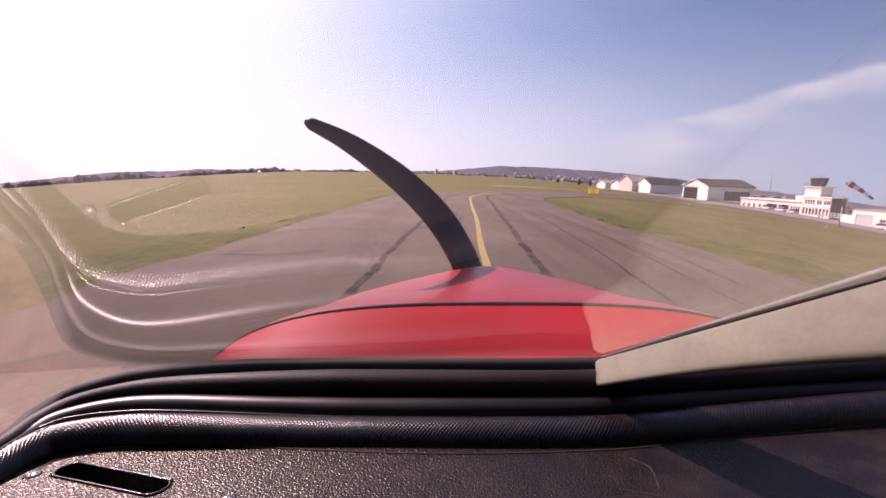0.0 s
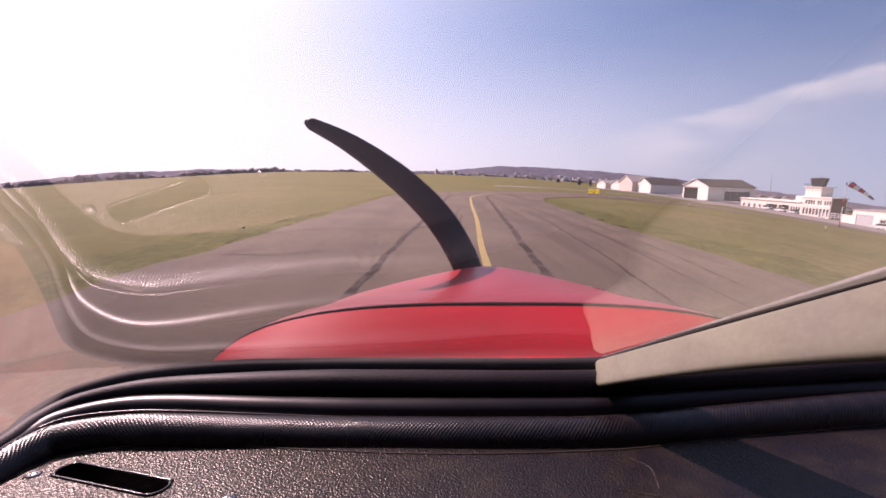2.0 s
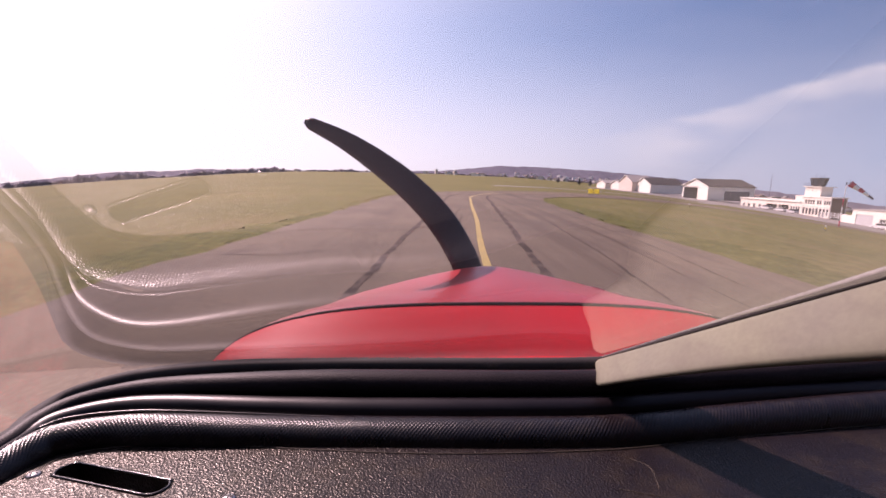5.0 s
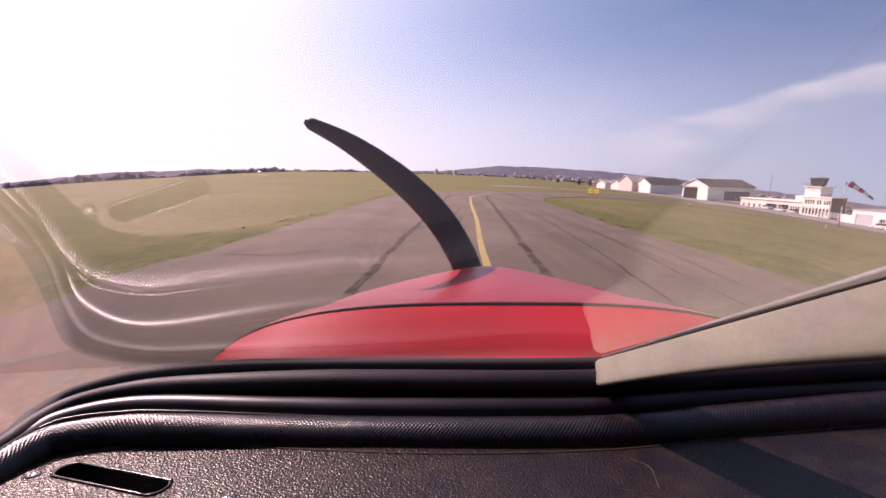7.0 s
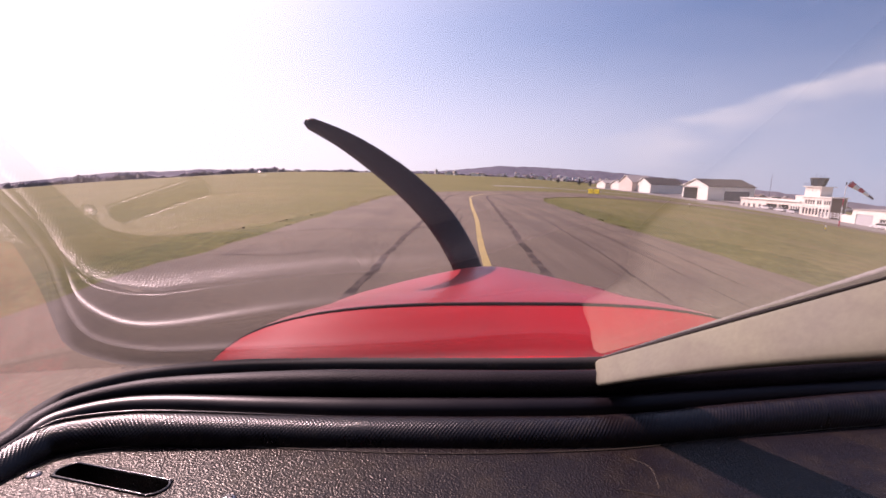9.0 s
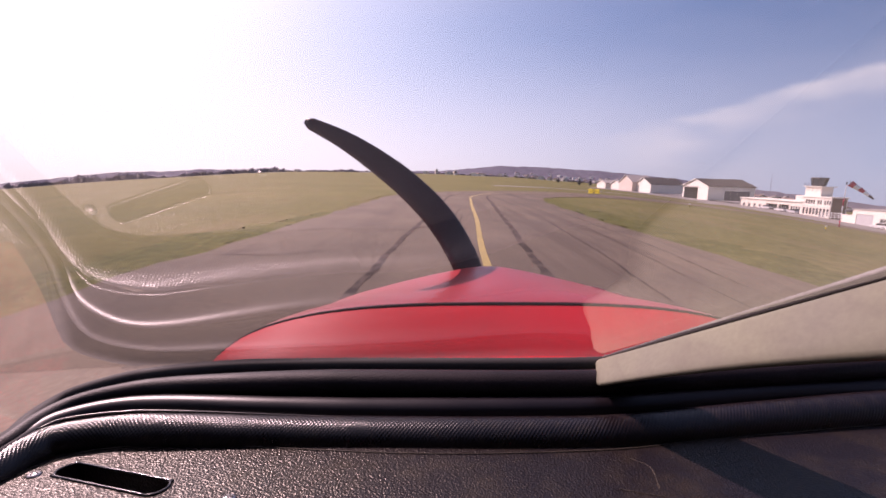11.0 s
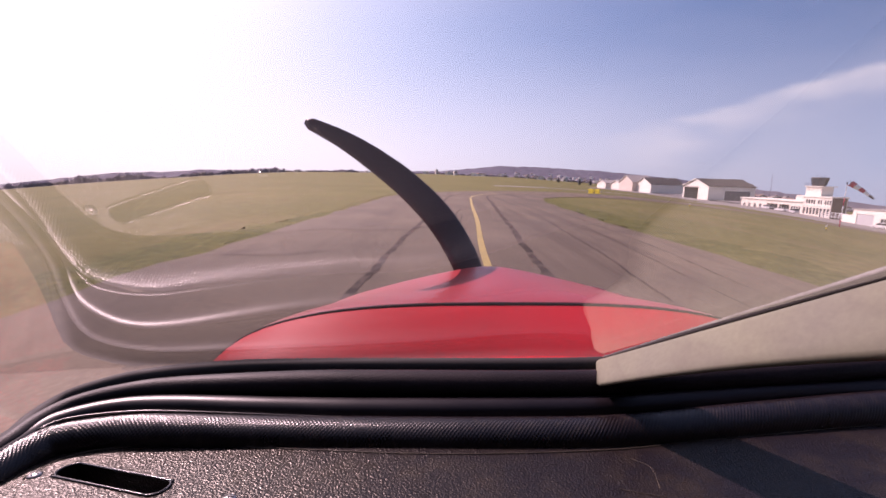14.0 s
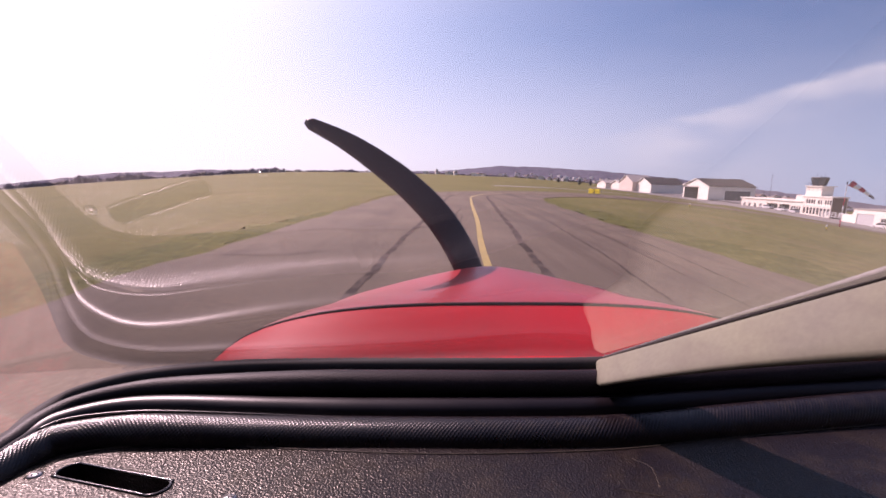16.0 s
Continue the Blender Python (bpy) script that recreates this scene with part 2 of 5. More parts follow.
M["sock_white"] = material("sock_white", (0.90, 0.88, 0.88), 0.8, spread=0.05, scale=3, bump=0.1)
M["bark"] = material("bark", (0.07, 0.055, 0.045), 0.9, spread=0.2, bump=0.3)
# crown colour greyed and lightened, with some distance haze painted in
M["leaf"] = material("leaf", (0.085, 0.088, 0.075), 0.8, spread=0.3, scale=0.6, fine=5, bump=0, random_tint=0.25)
M["red_paint"] = material("red_paint", (0.76, 0.026, 0.034), 0.56, spread=0.05, scale=3.0, fine=60, bump=0.02, bump_dist=0.002,
                          color2=(0.66, 0.022, 0.028), coat=0.04, spec=0.28)
M["red_paint"].node_tree.nodes["Principled BSDF"].inputs["Coat Roughness"].default_value = 0.28
M["red_gloss"] = material("red_gloss", (0.60, 0.020, 0.028), 0.5, spread=0.05, scale=3.0, fine=60, bump=0.01, bump_dist=0.002,
                          color2=(0.52, 0.016, 0.022), coat=0.9, spec=0.4)
M["red_gloss"].node_tree.nodes["Principled BSDF"].inputs["Coat Roughness"].default_value = 0.30
M["gloss_black"] = material("gloss_black", (0.02, 0.018, 0.02), 0.2, spread=0.1, scale=20, fine=200, bump=0.03, bump_dist=0.0005, spec=0.8)
M["dark_seal"] = material("dark_seal", (0.020, 0.015, 0.015), 0.8, spread=0.2, scale=20, fine=200, bump=0.1, bump_dist=0.001)
M["vinyl"] = material("vinyl", (0.012, 0.008, 0.011), 0.38, spec=0.3, spread=0.15, scale=12, fine=500, bump=0.25, bump_dist=0.0006)
M["dull_vinyl"] = material("dull_vinyl", (0.018, 0.012, 0.015), 0.55, spread=0.25, scale=9, fine=300, bump=0.6, bump_dist=0.0012, spec=0.16)
M["ribbed_vinyl"] = material("ribbed_vinyl", (0.011, 0.007, 0.009), 0.30, spec=0.5, spread=0.15, scale=12, fine=400, bump=0.2, bump_dist=0.0005)
M["pebble"] = material("pebble", (0.009, 0.006, 0.008), 0.34, spread=0.2, scale=7, fine=120, bump=0.6, bump_dist=0.0020, voronoi=430.0, spec=0.34, mid=(0.30, 0.52),
                       color2=(0.020, 0.014, 0.011))
M["beige_trim"] = material("beige_trim", (0.160, 0.158, 0.106), 0.75, spread=0.07, scale=6, fine=150, bump=0.15, bump_dist=0.001,
                           color2=(0.122, 0.116, 0.085))
M["grey_cabin"] = material("grey_cabin", (0.02, 0.018, 0.018), 0.8, spread=0.1, scale=5, fine=80, bump=0.1, bump_dist=0.001)
M["screw"] = material("screw", (0.42, 0.40, 0.40), 0.35, metal=0.9, spread=0.1, scale=60, fine=300, bump=0.05, bump_dist=0.0005)
M["blade_black"] = material("blade_black", (0.012, 0.009, 0.014), 0.5, spread=0.15, scale=4, fine=60, bump=0.05, bump_dist=0.001)
M["rubber"] = material("rubber", (0.025, 0.025, 0.025), 0.8, spread=0.15, scale=8, fine=60, bump=0.1)
M["windscreen"] = glass_material("windscreen", haze=0.026, ior=1.5, gloss=1.5)

weather(M["asphalt"], (0.120, 0.091, 0.070), 0.75, 1.0, (0.75, 0.035, 1), 0.50, 0.68)
weather(M["asphalt"], (0.245, 0.190, 0.142), 0.35, 1.0, (1.3, 0.06, 1), 0.55, 0.72, turn=2)
weather(M["asphalt"], (0.132, 0.102, 0.080), 0.65, 0.55, (1, 0.6, 1), 0.56, 0.66)
weather(M["tar"], (0.165, 0.128, 0.106), 0.85, 1.7, lo=0.46, hi=0.58)
M["verge"] = material("verge", (0.165, 0.158, 0.052), 0.9, spread=0.30, scale=0.8, fine=5.0, bump=0.4, bump_dist=0.05, color2=(0.112, 0.120, 0.034), spec=0.1)
weather(M["grass"], (0.155, 0.146, 0.047), 0.70, 0.10, (1, 0.4, 1), 0.50, 0.66)
weather(M["grass"], (0.235, 0.180, 0.085), 0.60, 0.30, (1, 0.3, 1), 0.52, 0.70, turn=30)
weather(M["pebble"], (0.050, 0.036, 0.021), 0.40, 16.0, lo=0.48, hi=0.72)
M["pebble"].node_tree.nodes["Principled BSDF"].inputs["Specular Tint"].default_value = (1.0, 0.90, 0.74, 1)
weather(M["ribbed_vinyl"], (0.070, 0.052, 0.030), 0.30, 60.0, lo=0.50, hi=0.74)
weather(M["beige_trim"], (0.098, 0.086, 0.064), 0.6, 9.0, (1, 1, 2.2), 0.50, 0.75)
# worn grey, kept pale so the colour also holds the lip's highlight
M["worn_lit_edge"] = material("worn_lit_edge", (0.24, 0.22, 0.215), 0.5, spread=0.2, scale=30, fine=200, bump=0.2, bump_dist=0.001, color2=(0.15, 0.135, 0.13))
M["worn_paint"] = material("worn_paint", (0.72, 0.50, 0.42), 0.6, spread=0.2, scale=40, fine=200, bump=0.1, bump_dist=0.001)
M["scratch"] = material("scratch", (0.065, 0.050, 0.033), 0.7, spread=0.2, scale=60, bump=0)


# ---- mesh helpers ----
def mesh_from(name, bm, mat, smooth=False):
    bmesh.ops.recalc_face_normals(bm, faces=bm.faces)
    me = bpy.data.meshes.new(name)
    bm.to_mesh(me)
    bm.free()
    me.materials.append(M[mat])
    if smooth:
        me.shade_smooth()
    return me


def part(name, bm, mat, parent, label="", smooth=False):
    ob = new(name, mesh_from(name, bm, mat, smooth) if isinstance(bm, bmesh.types.BMesh) else bm)
    ob.parent = parent
    if label:
        ob["label"] = label
    return ob


def thing(name, m, label, category, group="", kind=""):
    ob = new(name)
    ob.empty_display_size = 0.2
    ob.matrix_world = m
    return tagged(ob, label, category, group, kind)


def box(bm, x0, x1, y0, y1, z0, z1, bevel=0.0):
    vs = [bm.verts.new((x, y, z)) for x in (x0, x1) for y in (y0, y1) for z in (z0, z1)]
    fs = [bm.faces.new([vs[i] for i in q]) for q in
          ((0, 1, 3, 2), (4, 6, 7, 5), (0, 4, 5, 1), (2, 3, 7, 6), (0, 2, 6, 4), (1, 5, 7, 3))]
    if bevel:
        es = list({e for f in fs for e in f.edges})
        bmesh.ops.bevel(bm, geom=es, offset=bevel, segments=2, affect="EDGES", profile=0.6)
    return bm


def boxed(*a, bevel=0.0):
    return box(bmesh.new(), *a, bevel=bevel)


def prism(bm, pts, y0, y1):
    """A prism along y over a polygon in x, z."""
    a = [bm.verts.new((x, y0, z)) for x, z in pts]
    b = [bm.verts.new((x, y1, z)) for x, z in pts]
    k = len(pts)
    bm.faces.new(a)
    bm.faces.new(b[::-1])
    for i in range(k):
        bm.faces.new((a[i], b[i], b[(i + 1) % k], a[(i + 1) % k]))
    return bm


def tube(bm, p, q, r0, r1=None, n=10):
    r1 = r0 if r1 is None else r1
    p, q = Vector(p), Vector(q)
    d = (q - p)
    m = Matrix.Translation((p + q) / 2) @ d.to_track_quat("Z", "Y").to_matrix().to_4x4()
    bmesh.ops.create_cone(bm, cap_ends=True, segments=n, radius1=r0, radius2=r1, depth=d.length, matrix=m)
    return bm


def smooth_path(points, step):
    """A Catmull-Rom line through control points, cut at even steps."""
    p = [Vector(q) for q in points]
    p = [p[0] * 2 - p[1], *p, p[-1] * 2 - p[-2]]
    fine = []
    for i in range(1, len(p) - 2):
        cuts = max(12, int((p[i + 1] - p[i]).length / step * 4))
        for k in range(cuts):
            t = k / cuts
            a, b, c, d = p[i - 1:i + 3]
            fine.append(0.5 * ((2 * b) + (c - a) * t + (2 * a - 5 * b + 4 * c - d) * t * t + (3 * b - a - 3 * c + d) * t ** 3))
    fine.append(p[-2])
    out, acc = [fine[0]], 0.0
    for a, b in zip(fine, fine[1:]):
        acc += (b - a).length
        if acc >= step:
            out.append(b)
            acc = 0.0
    return out


def sweep(points, radius, step=0.01, n=24, squash=1.0):
    """A padded roll along a path; radius(s) with s from 0 to 1."""
    path = smooth_path(points, step)
    verts, faces = [], []
    for i, p in enumerate(path):
        a, b = path[max(0, i - 1)], path[min(len(path) - 1, i + 1)]
        t = (b - a).normalized()
        side = t.cross(Vector((0, 0, 1))).normalized()
        up = side.cross(t)
        r = radius(i / (len(path) - 1))
        for k in range(n):
            ang = 2 * math.pi * k / n
            v = p + side * (math.cos(ang) * r) + up * (math.sin(ang) * r * squash)
            verts.append(v)
    for i in range(len(path) - 1):
        for k in range(n):
            k2 = (k + 1) % n
            faces.append((i * n + k, i * n + k2, (i + 1) * n + k2, (i + 1) * n + k))
    faces.append(tuple(range(n)))
    faces.append(tuple(range((len(path) - 1) * n, len(path) * n))[::-1])
    bm = bmesh.new()
    bv = [bm.verts.new(v) for v in verts]
    for f in faces:
        bm.faces.new([bv[j] for j in f])
    return bm


def woven_roll(name, points, radius, mat, step=0.0012, n=128, pitch=0.0058, turns=29, depth=0.0010):
    """A roll covered in a woven grain of small raised dots."""
    path = smooth_path(points, step)
    ang = np.arange(n) * (2 * math.pi / n)
    grain = 0.45 + 0.55 * np.clip(np.sin(ang) + 0.35, 0, 1)      # pulled smooth underneath
    rings, run = [], 0.0
    for i, p in enumerate(path):
        t = (path[min(len(path) - 1, i + 1)] - path[max(0, i - 1)]).normalized()
        side = t.cross(Vector((0, 0, 1))).normalized()
        up = side.cross(t)
        run += (p - path[i - 1]).length if i else 0
        u = 2 * math.pi * run / pitch
        r = radius(i / (len(path) - 1)) + depth * math.sin(u) * np.sin(turns * ang) * grain
        rings.append(np.array(p) + np.outer(np.cos(ang) * r, side) + np.outer(np.sin(ang) * r, up))
    k = np.arange(n)
    quads = np.stack([k, (k + 1) % n, (k + 1) % n + n, k + n], axis=1)
    faces = np.concatenate([quads + i * n for i in range(len(path) - 1)])
    me = bpy.data.meshes.new(name)
    me.from_pydata(np.concatenate(rings).tolist(), [], faces.tolist())
    me.materials.append(M[mat])
    me.shade_smooth()
    return me


def wall_holes(bm, w, h, y0, y1, holes, x0=0.0):
    """A wall over x from x0 to x0 + w with rectangular openings (xa, xb, za, zb) through it."""
    xs = sorted({x0, x0 + w, *(a for hh in holes for a in hh[:2])})
    for a, b in zip(xs, xs[1:]):
        mid = (a + b) / 2
        cuts = sorted((hh[2], hh[3]) for hh in holes if hh[0] < mid < hh[1])
        z = 0.0
        for c, d in cuts:
            if c > z:
                box(bm, a, b, y0, y1, z, c)
            z = d
        if z < h:
            box(bm, a, b, y0, y1, z, h)
    return bm


# ---- the land ----
def land(x, y):
    """Height of the ground: a broad, gently crowned field that falls away to both sides."""
    r = math.hypot(x, y) + 1e-6
    z = -0.11 * abs(x) ** 3 / r ** 2
    s = min(1.0, max(0.0, (x - 15) / 85))
    az = math.degrees(math.atan2(x, y))
    w = min(1.0, max(0.0, (az + 34) / 16)) * min(1.0, max(0.0, (19 - az) / 12))
    z += 0.0055 * min(1500.0, max(0.0, r - 70)) * w * w * (3 - 2 * w)
    return z - 2.0 * s * s * (3 - 2 * s)


def build_ground():
    rings = [0.0] + [0.6 * 1.07 ** i for i in range(133)]
    rings = [r for r in rings if r < 4600] + [4700.0]
    n = 288
    verts, faces = [(0, 0, 0)], []
    for r in rings[1:]:
        for k in range(n):
            a = 2 * math.pi * k / n
            x, y = r * math.sin(a), r * math.cos(a)
            z = land(x, y)
            if r > 15:
                z += 0.02 * noise.noise((x * 0.15, y * 0.15, 0))
            verts.append((x, y, z))
    for k in range(n):
        faces.append((0, 1 + k, 1 + (k + 1) % n))
    for i in range(len(rings) - 2):
        for k in range(n):
            a, b = 1 + i * n + k, 1 + i * n + (k + 1) % n
            faces.append((a, a + n, b + n, b))
    me = bpy.data.meshes.new("ground")
    me.from_pydata(verts, [], faces)
    me.materials.append(M["grass"])
    me.shade_smooth()
    tagged(new("ground", me), "dry yellow-green mown grass of the airfield", "ground", kind="structure")


def ribbon(name, left, right, lift, mat, label, category="", step=1.0, cols=8, ragged=0.0, kind="structure"):
    """A paved strip between two lines of control points, laid over the land."""
    a, b = smooth_path([(*p, 0) for p in left], step / 4), smooth_path([(*p, 0) for p in right], step / 4)
    k = max(4, int(max(len(a), len(b)) / 4))
    verts, faces = [], []
    for i in range(k + 1):
        p, q = a[round(i * (len(a) - 1) / k)], b[round(i * (len(b) - 1) / k)]
        for j in range(cols + 1):
            v = p.lerp(q, j / cols)
            if ragged and j in (0, cols):
                v = v + (q - p).normalized() * ragged * (noise.noise((v.x * 0.9, v.y * 0.9, 3)) + 0.6 * noise.noise((v.x * 3.1, v.y * 3.1, 7)))
            verts.append((v.x, v.y, land(v.x, v.y) + lift))
    for i in range(k):
        for j in range(cols):
            c = i * (cols + 1) + j
            faces.append((c, c + 1, c + cols + 2, c + cols + 1))
    me = bpy.data.meshes.new(name)
    me.from_pydata(verts, [], faces)
    me.materials.append(M[mat])
    me.shade_smooth()
    return tagged(new(name, me), label, category or name.replace("_", " "), kind=kind)


def line_strip(name, points, width, lift, mat, label, wobble=0.0, step=0.35, category="marking", parent=None):
    path = smooth_path([(*p, 0) for p in points], step)
    verts, faces = [], []
    for i, p in enumerate(path):
        t = (path[min(i + 1, len(path) - 1)] - path[max(0, i - 1)]).normalized()
        s = Vector((t.y, -t.x, 0))
        w = width * (1 + (0.5 * noise.noise((p.x * 2, p.y * 2, 1)) if wobble else 0)) / 2
        c = p + s * wobble * (noise.noise((p.x * 0.7, p.y * 0.7, 5)) + 0.5 * noise.noise((p.x * 2.3, p.y * 2.3, 9)) + 0.35 * noise.noise((p.x * 6.1, p.y * 6.1, 2)))
        for e in (c - s * w, c + s * w):
            verts.append((e.x, e.y, land(e.x, e.y) + lift))
    for i in range(len(path) - 1):
        faces.append((2 * i, 2 * i + 1, 2 * i + 3, 2 * i + 2))
    me = bpy.data.meshes.new(name)
    me.from_pydata(verts, [], faces)
    me.materials.append(M[mat])
    return tagged(new(name, me), label, category, kind="structure")


build_ground()
LEFT = [(-6.3, -30), (-6.1, -8), (-6.05, 5), (-5.6, 8.4), (-5.2, 12.4), (-4.8, 20), (-4.4, 35), (-2.2, 44), (4, 54), (14, 62.5), (37, 72), (96, 98)]
RIGHT = [(9.0, -30), (8.8, -8), (8.5, 5), (8.2, 9.4), (7.6, 14), (7.3, 19), (8.0, 32), (9.6, 40.5), (13.5, 46.5), (21, 52), (38, 59), (98, 82)]
ribbon("taxiway", LEFT, RIGHT, 0.035, "asphalt", "worn grey-brown asphalt taxiway with tar-sealed cracks", "taxiway", ragged=0.35, cols=10)
ribbon("apron", [(92, 10), (91, 60), (90, 100), (92, 150), (96, 200), (100, 260), (108, 330)],
       [(240, 10), (240, 60), (240, 100), (240, 150), (240, 200), (240, 260), (240, 330)], 0.05, "apron",
       "pale concrete apron before the hangars", "apron", step=6, cols=20)
ribbon("pale_track", [(10, 92), (40, 104), (70, 125), (94, 150)], [(11, 86), (41, 98), (71, 118), (94, 142)], 0.05, "apron",
       "pale concrete track across the grass", "track", step=3, cols=4, ragged=0.5)
ribbon("left_verge", [(-10.5, -20), (-9.5, 2), (-8.6, 7), (-7.6, 11), (-6.3, 15), (-5.2, 19.5)], [(-6.0, -20), (-5.9, 2), (-5.55, 7), (-5.2, 11), (-4.9, 15), (-4.75, 19.5)], 0.022, "verge",
       "lush darker green grass along the asphalt edge", "grass", step=0.5, cols=8, ragged=1.3)
ribbon("right_verge", [(8.0, -20), (8.0, 5), (7.7, 10), (7.2, 15), (7.2, 19), (7.7, 30), (9.3, 40)], [(12, -20), (11.5, 5), (11, 10), (10.4, 15), (9.6, 19), (9.4, 30), (10.2, 40)], 0.022, "verge",
       "lush darker green grass along the asphalt edge", "grass", step=0.5, cols=8, ragged=1.1)
line_strip("taxi_line", [(0.75, -30), (0.85, 0), (0.95, 9), (1.44, 17.7), (2.0, 30), (2.9, 39.7), (6.5, 49), (14, 55.5), (32, 63.5), (97, 90)],
           0.16, 0.045, "yellow_paint", "faded yellow painted taxi guide line")
for pts, wd in (([(-1.35, 3), (-1.24, 7.7), (-0.83, 15.1), (0.0, 28), (0.9, 39.3), (4.5, 50.5), (12, 58), (34, 68)], 0.17),
                ([(1.95, 3), (2.03, 8.6), (2.5, 15.9), (3.3, 28), (4.45, 41), (8.5, 48), (16, 53.5), (34, 60.5)], 0.21),
                ([(3.5, 4), (3.67, 7.7), (3.97, 10.6), (4.43, 17.7)], 0.07), ([(4.9, 6), (5.0, 9), (5.3, 13), (5.6, 17)], 0.05),
                ([(0.25, 9), (0.4, 12), (0.45, 16), (1.0, 24)], 0.06),
                ([(-1.0, 14.3), (0.0, 14.4), (0.85, 14.3)], 0.22), ([(-4.4, 13.0), (-3.2, 13.4), (-2.4, 13.2), (-1.2, 13.7)], 0.05),
                ([(-5.0, 9.2), (-3.6, 9.0), (-2.6, 9.5)], 0.04), ([(2.4, 20), (4.0, 20.6), (5.6, 20.2), (7.0, 20.8)], 0.06),
                ([(0.6, 12), (0.65, 14.5), (0.9, 19)], 0.05), ([(5.9, 8), (6.2, 12), (6.3, 17), (6.7, 26)], 0.05)):
    line_strip("sealed_crack", pts, wd * 0.85, 0.041, "tar", "dark tar-sealed crack in the asphalt", wobble=0.07, category="crack", step=0.1)

for k in range(9):
    x = -5.2 + 1.5 * k
    line_strip("holding_line", [(x, -6.0), (x + 0.45, -6.0), (x + 0.9, -6.0)], 0.16, 0.046, "yellow_paint", "yellow dash of the holding line across the taxiway", step=0.2)


# ---- far ridge and woods ----
RIDGE = [(-45.7, -100), (-43.3, -77), (-40.4, -50), (-37.2, -28), (-32.2, -16), (-28.3, 2), (-25.3, -9), (-13.5, 11), (-0.3, 30), (3.4, 48),
         (7.1, 69), (12.1, 68), (19.7, 54), (23.6, 40), (28.5, 19), (35.6, -18), (41.2, -45), (46.0, -81)]


def build_ridge():
    az = [a for a, h in RIDGE]
    hs = [h for a, h in RIDGE]
    d0, d1 = 2600.0, 3600.0
    verts, faces = [], []
    k = 900
    for i in range(k + 1):
        a = -180 + 360 * i / k
        h = float(np.interp(a, az, hs)) if -50 < a < 50 else (hs[0] if a < 0 else hs[-1])
        h += 4.5 * noise.noise((a * 1.1, 0, 0)) + 2.5 * noise.noise((a * 4.0, 3, 0)) + 1.2 * noise.noise((a * 14.0, 3, 0))
        s, c = math.sin(radians(a)), math.cos(radians(a))
        base = land(d0 * s, d0 * c)
        verts += [(d0 * 0.80 * s, d0 * 0.80 * c, land(d0 * 0.8 * s, d0 * 0.8 * c) - 8), (d0 * 0.93 * s, d0 * 0.93 * c, base * 0.5 + (EYE_Z + h) * 0.40),
                  (d0 * s, d0 * c, EYE_Z + h), (d1 * s, d1 * c, EYE_Z + h - 20)]
    for i in range(k):
        for j in range(3):
            c = i * 4 + j
            faces.append((c, c + 4, c + 5, c + 1))
    me = bpy.data.meshes.new("backdrop")
    me.from_pydata(verts, [], faces)
    me.materials.append(M["hazed_hill"])
    me.shade_smooth()
    tagged(new("backdrop", me), "hazy blue-grey wooded ridge along the horizon", "hills", kind="structure")


build_ridge()


def build_woods(name, a0, a1, dist, low, high, seed, label):
    """A belt of far trees and hedges with an uneven top, too far off to tell its trees apart."""
    verts, faces = [], []
    n = int((a1 - a0) * 14)
    for i in range(n + 1):
        a = radians(a0 + (a1 - a0) * i / n)
        d = dist * (1 + 0.03 * noise.noise((i * 0.05, seed, 2)))
        x, y = d * math.sin(a), d * math.cos(a)
        z = land(x, y)
        e = max(0.0, 0.5 + noise.noise((i * 0.02, seed, 0)) * 0.9 + noise.noise((i * 0.11, seed, 1)) * 0.35 + noise.noise((i * 0.6, seed, 1)) * 0.22)
        h = low + (high - low) * e
        for f, zz in ((1.0, -1.0), (1.0, h * 0.7), (1.006, h), (1.03, -1.0)):
            verts.append((x * f, y * f, z + zz))
    for i in range(n):
        for j in range(3):
            c = i * 4 + j
            faces.append((c, c + 4, c + 5, c + 1))
    me = bpy.data.meshes.new(name)
    me.from_pydata(verts, [], faces)
    me.materials.append(M["hazed_wood"])
    tagged(new(name, me), label, "woods", kind="stuff")


build_woods("far_woods", -52, -20, 1100, 1.0, 17.0, 3, "dark hazy belt of far trees and hedges")
build_woods("far_hedge", -22, 8, 1700, 0.5, 13.0, 8, "dark hazy belt of far hedges before the town")
build_woods("town_greenery", 3, 24, 1500, 0.5, 9.0, 12, "hazy pale grey greenery among the distant houses")
build_woods("far_woods", 30, 54, 900, 0.5, 8.0, 21, "dark hazy belt of far trees behind the apron")


# ---- the aircraft in which the camera rides ----
TILT = Matrix.Translation((0, 0, EYE_Z)) @ pose(0, 0, 0, 0, -1.70, 0) @ Matrix.Translation((0, 0, -EYE_Z))
aircraft = thing("light_aircraft", TILT, "red light aircraft with black padded glareshield on the taxiway", "aircraft")
CX = 0.145
Z0 = EYE_Z


def cowl_top(dx, s):
    """Fall of the cowling from its crown, at dx from the centre line; s: 0 at the rear joint, 1 at the nose."""
    q = min(1.0, abs(dx) / 0.72)
    rear = 0.30 * (1 - (1 - q ** 3) ** (1 / 3))
    front = 0.265 * (math.sqrt(dx * dx + 0.035 ** 2) - 0.035) ** 1.15 + 0.18 * q ** 8
    return rear * (1 - s) + front * s


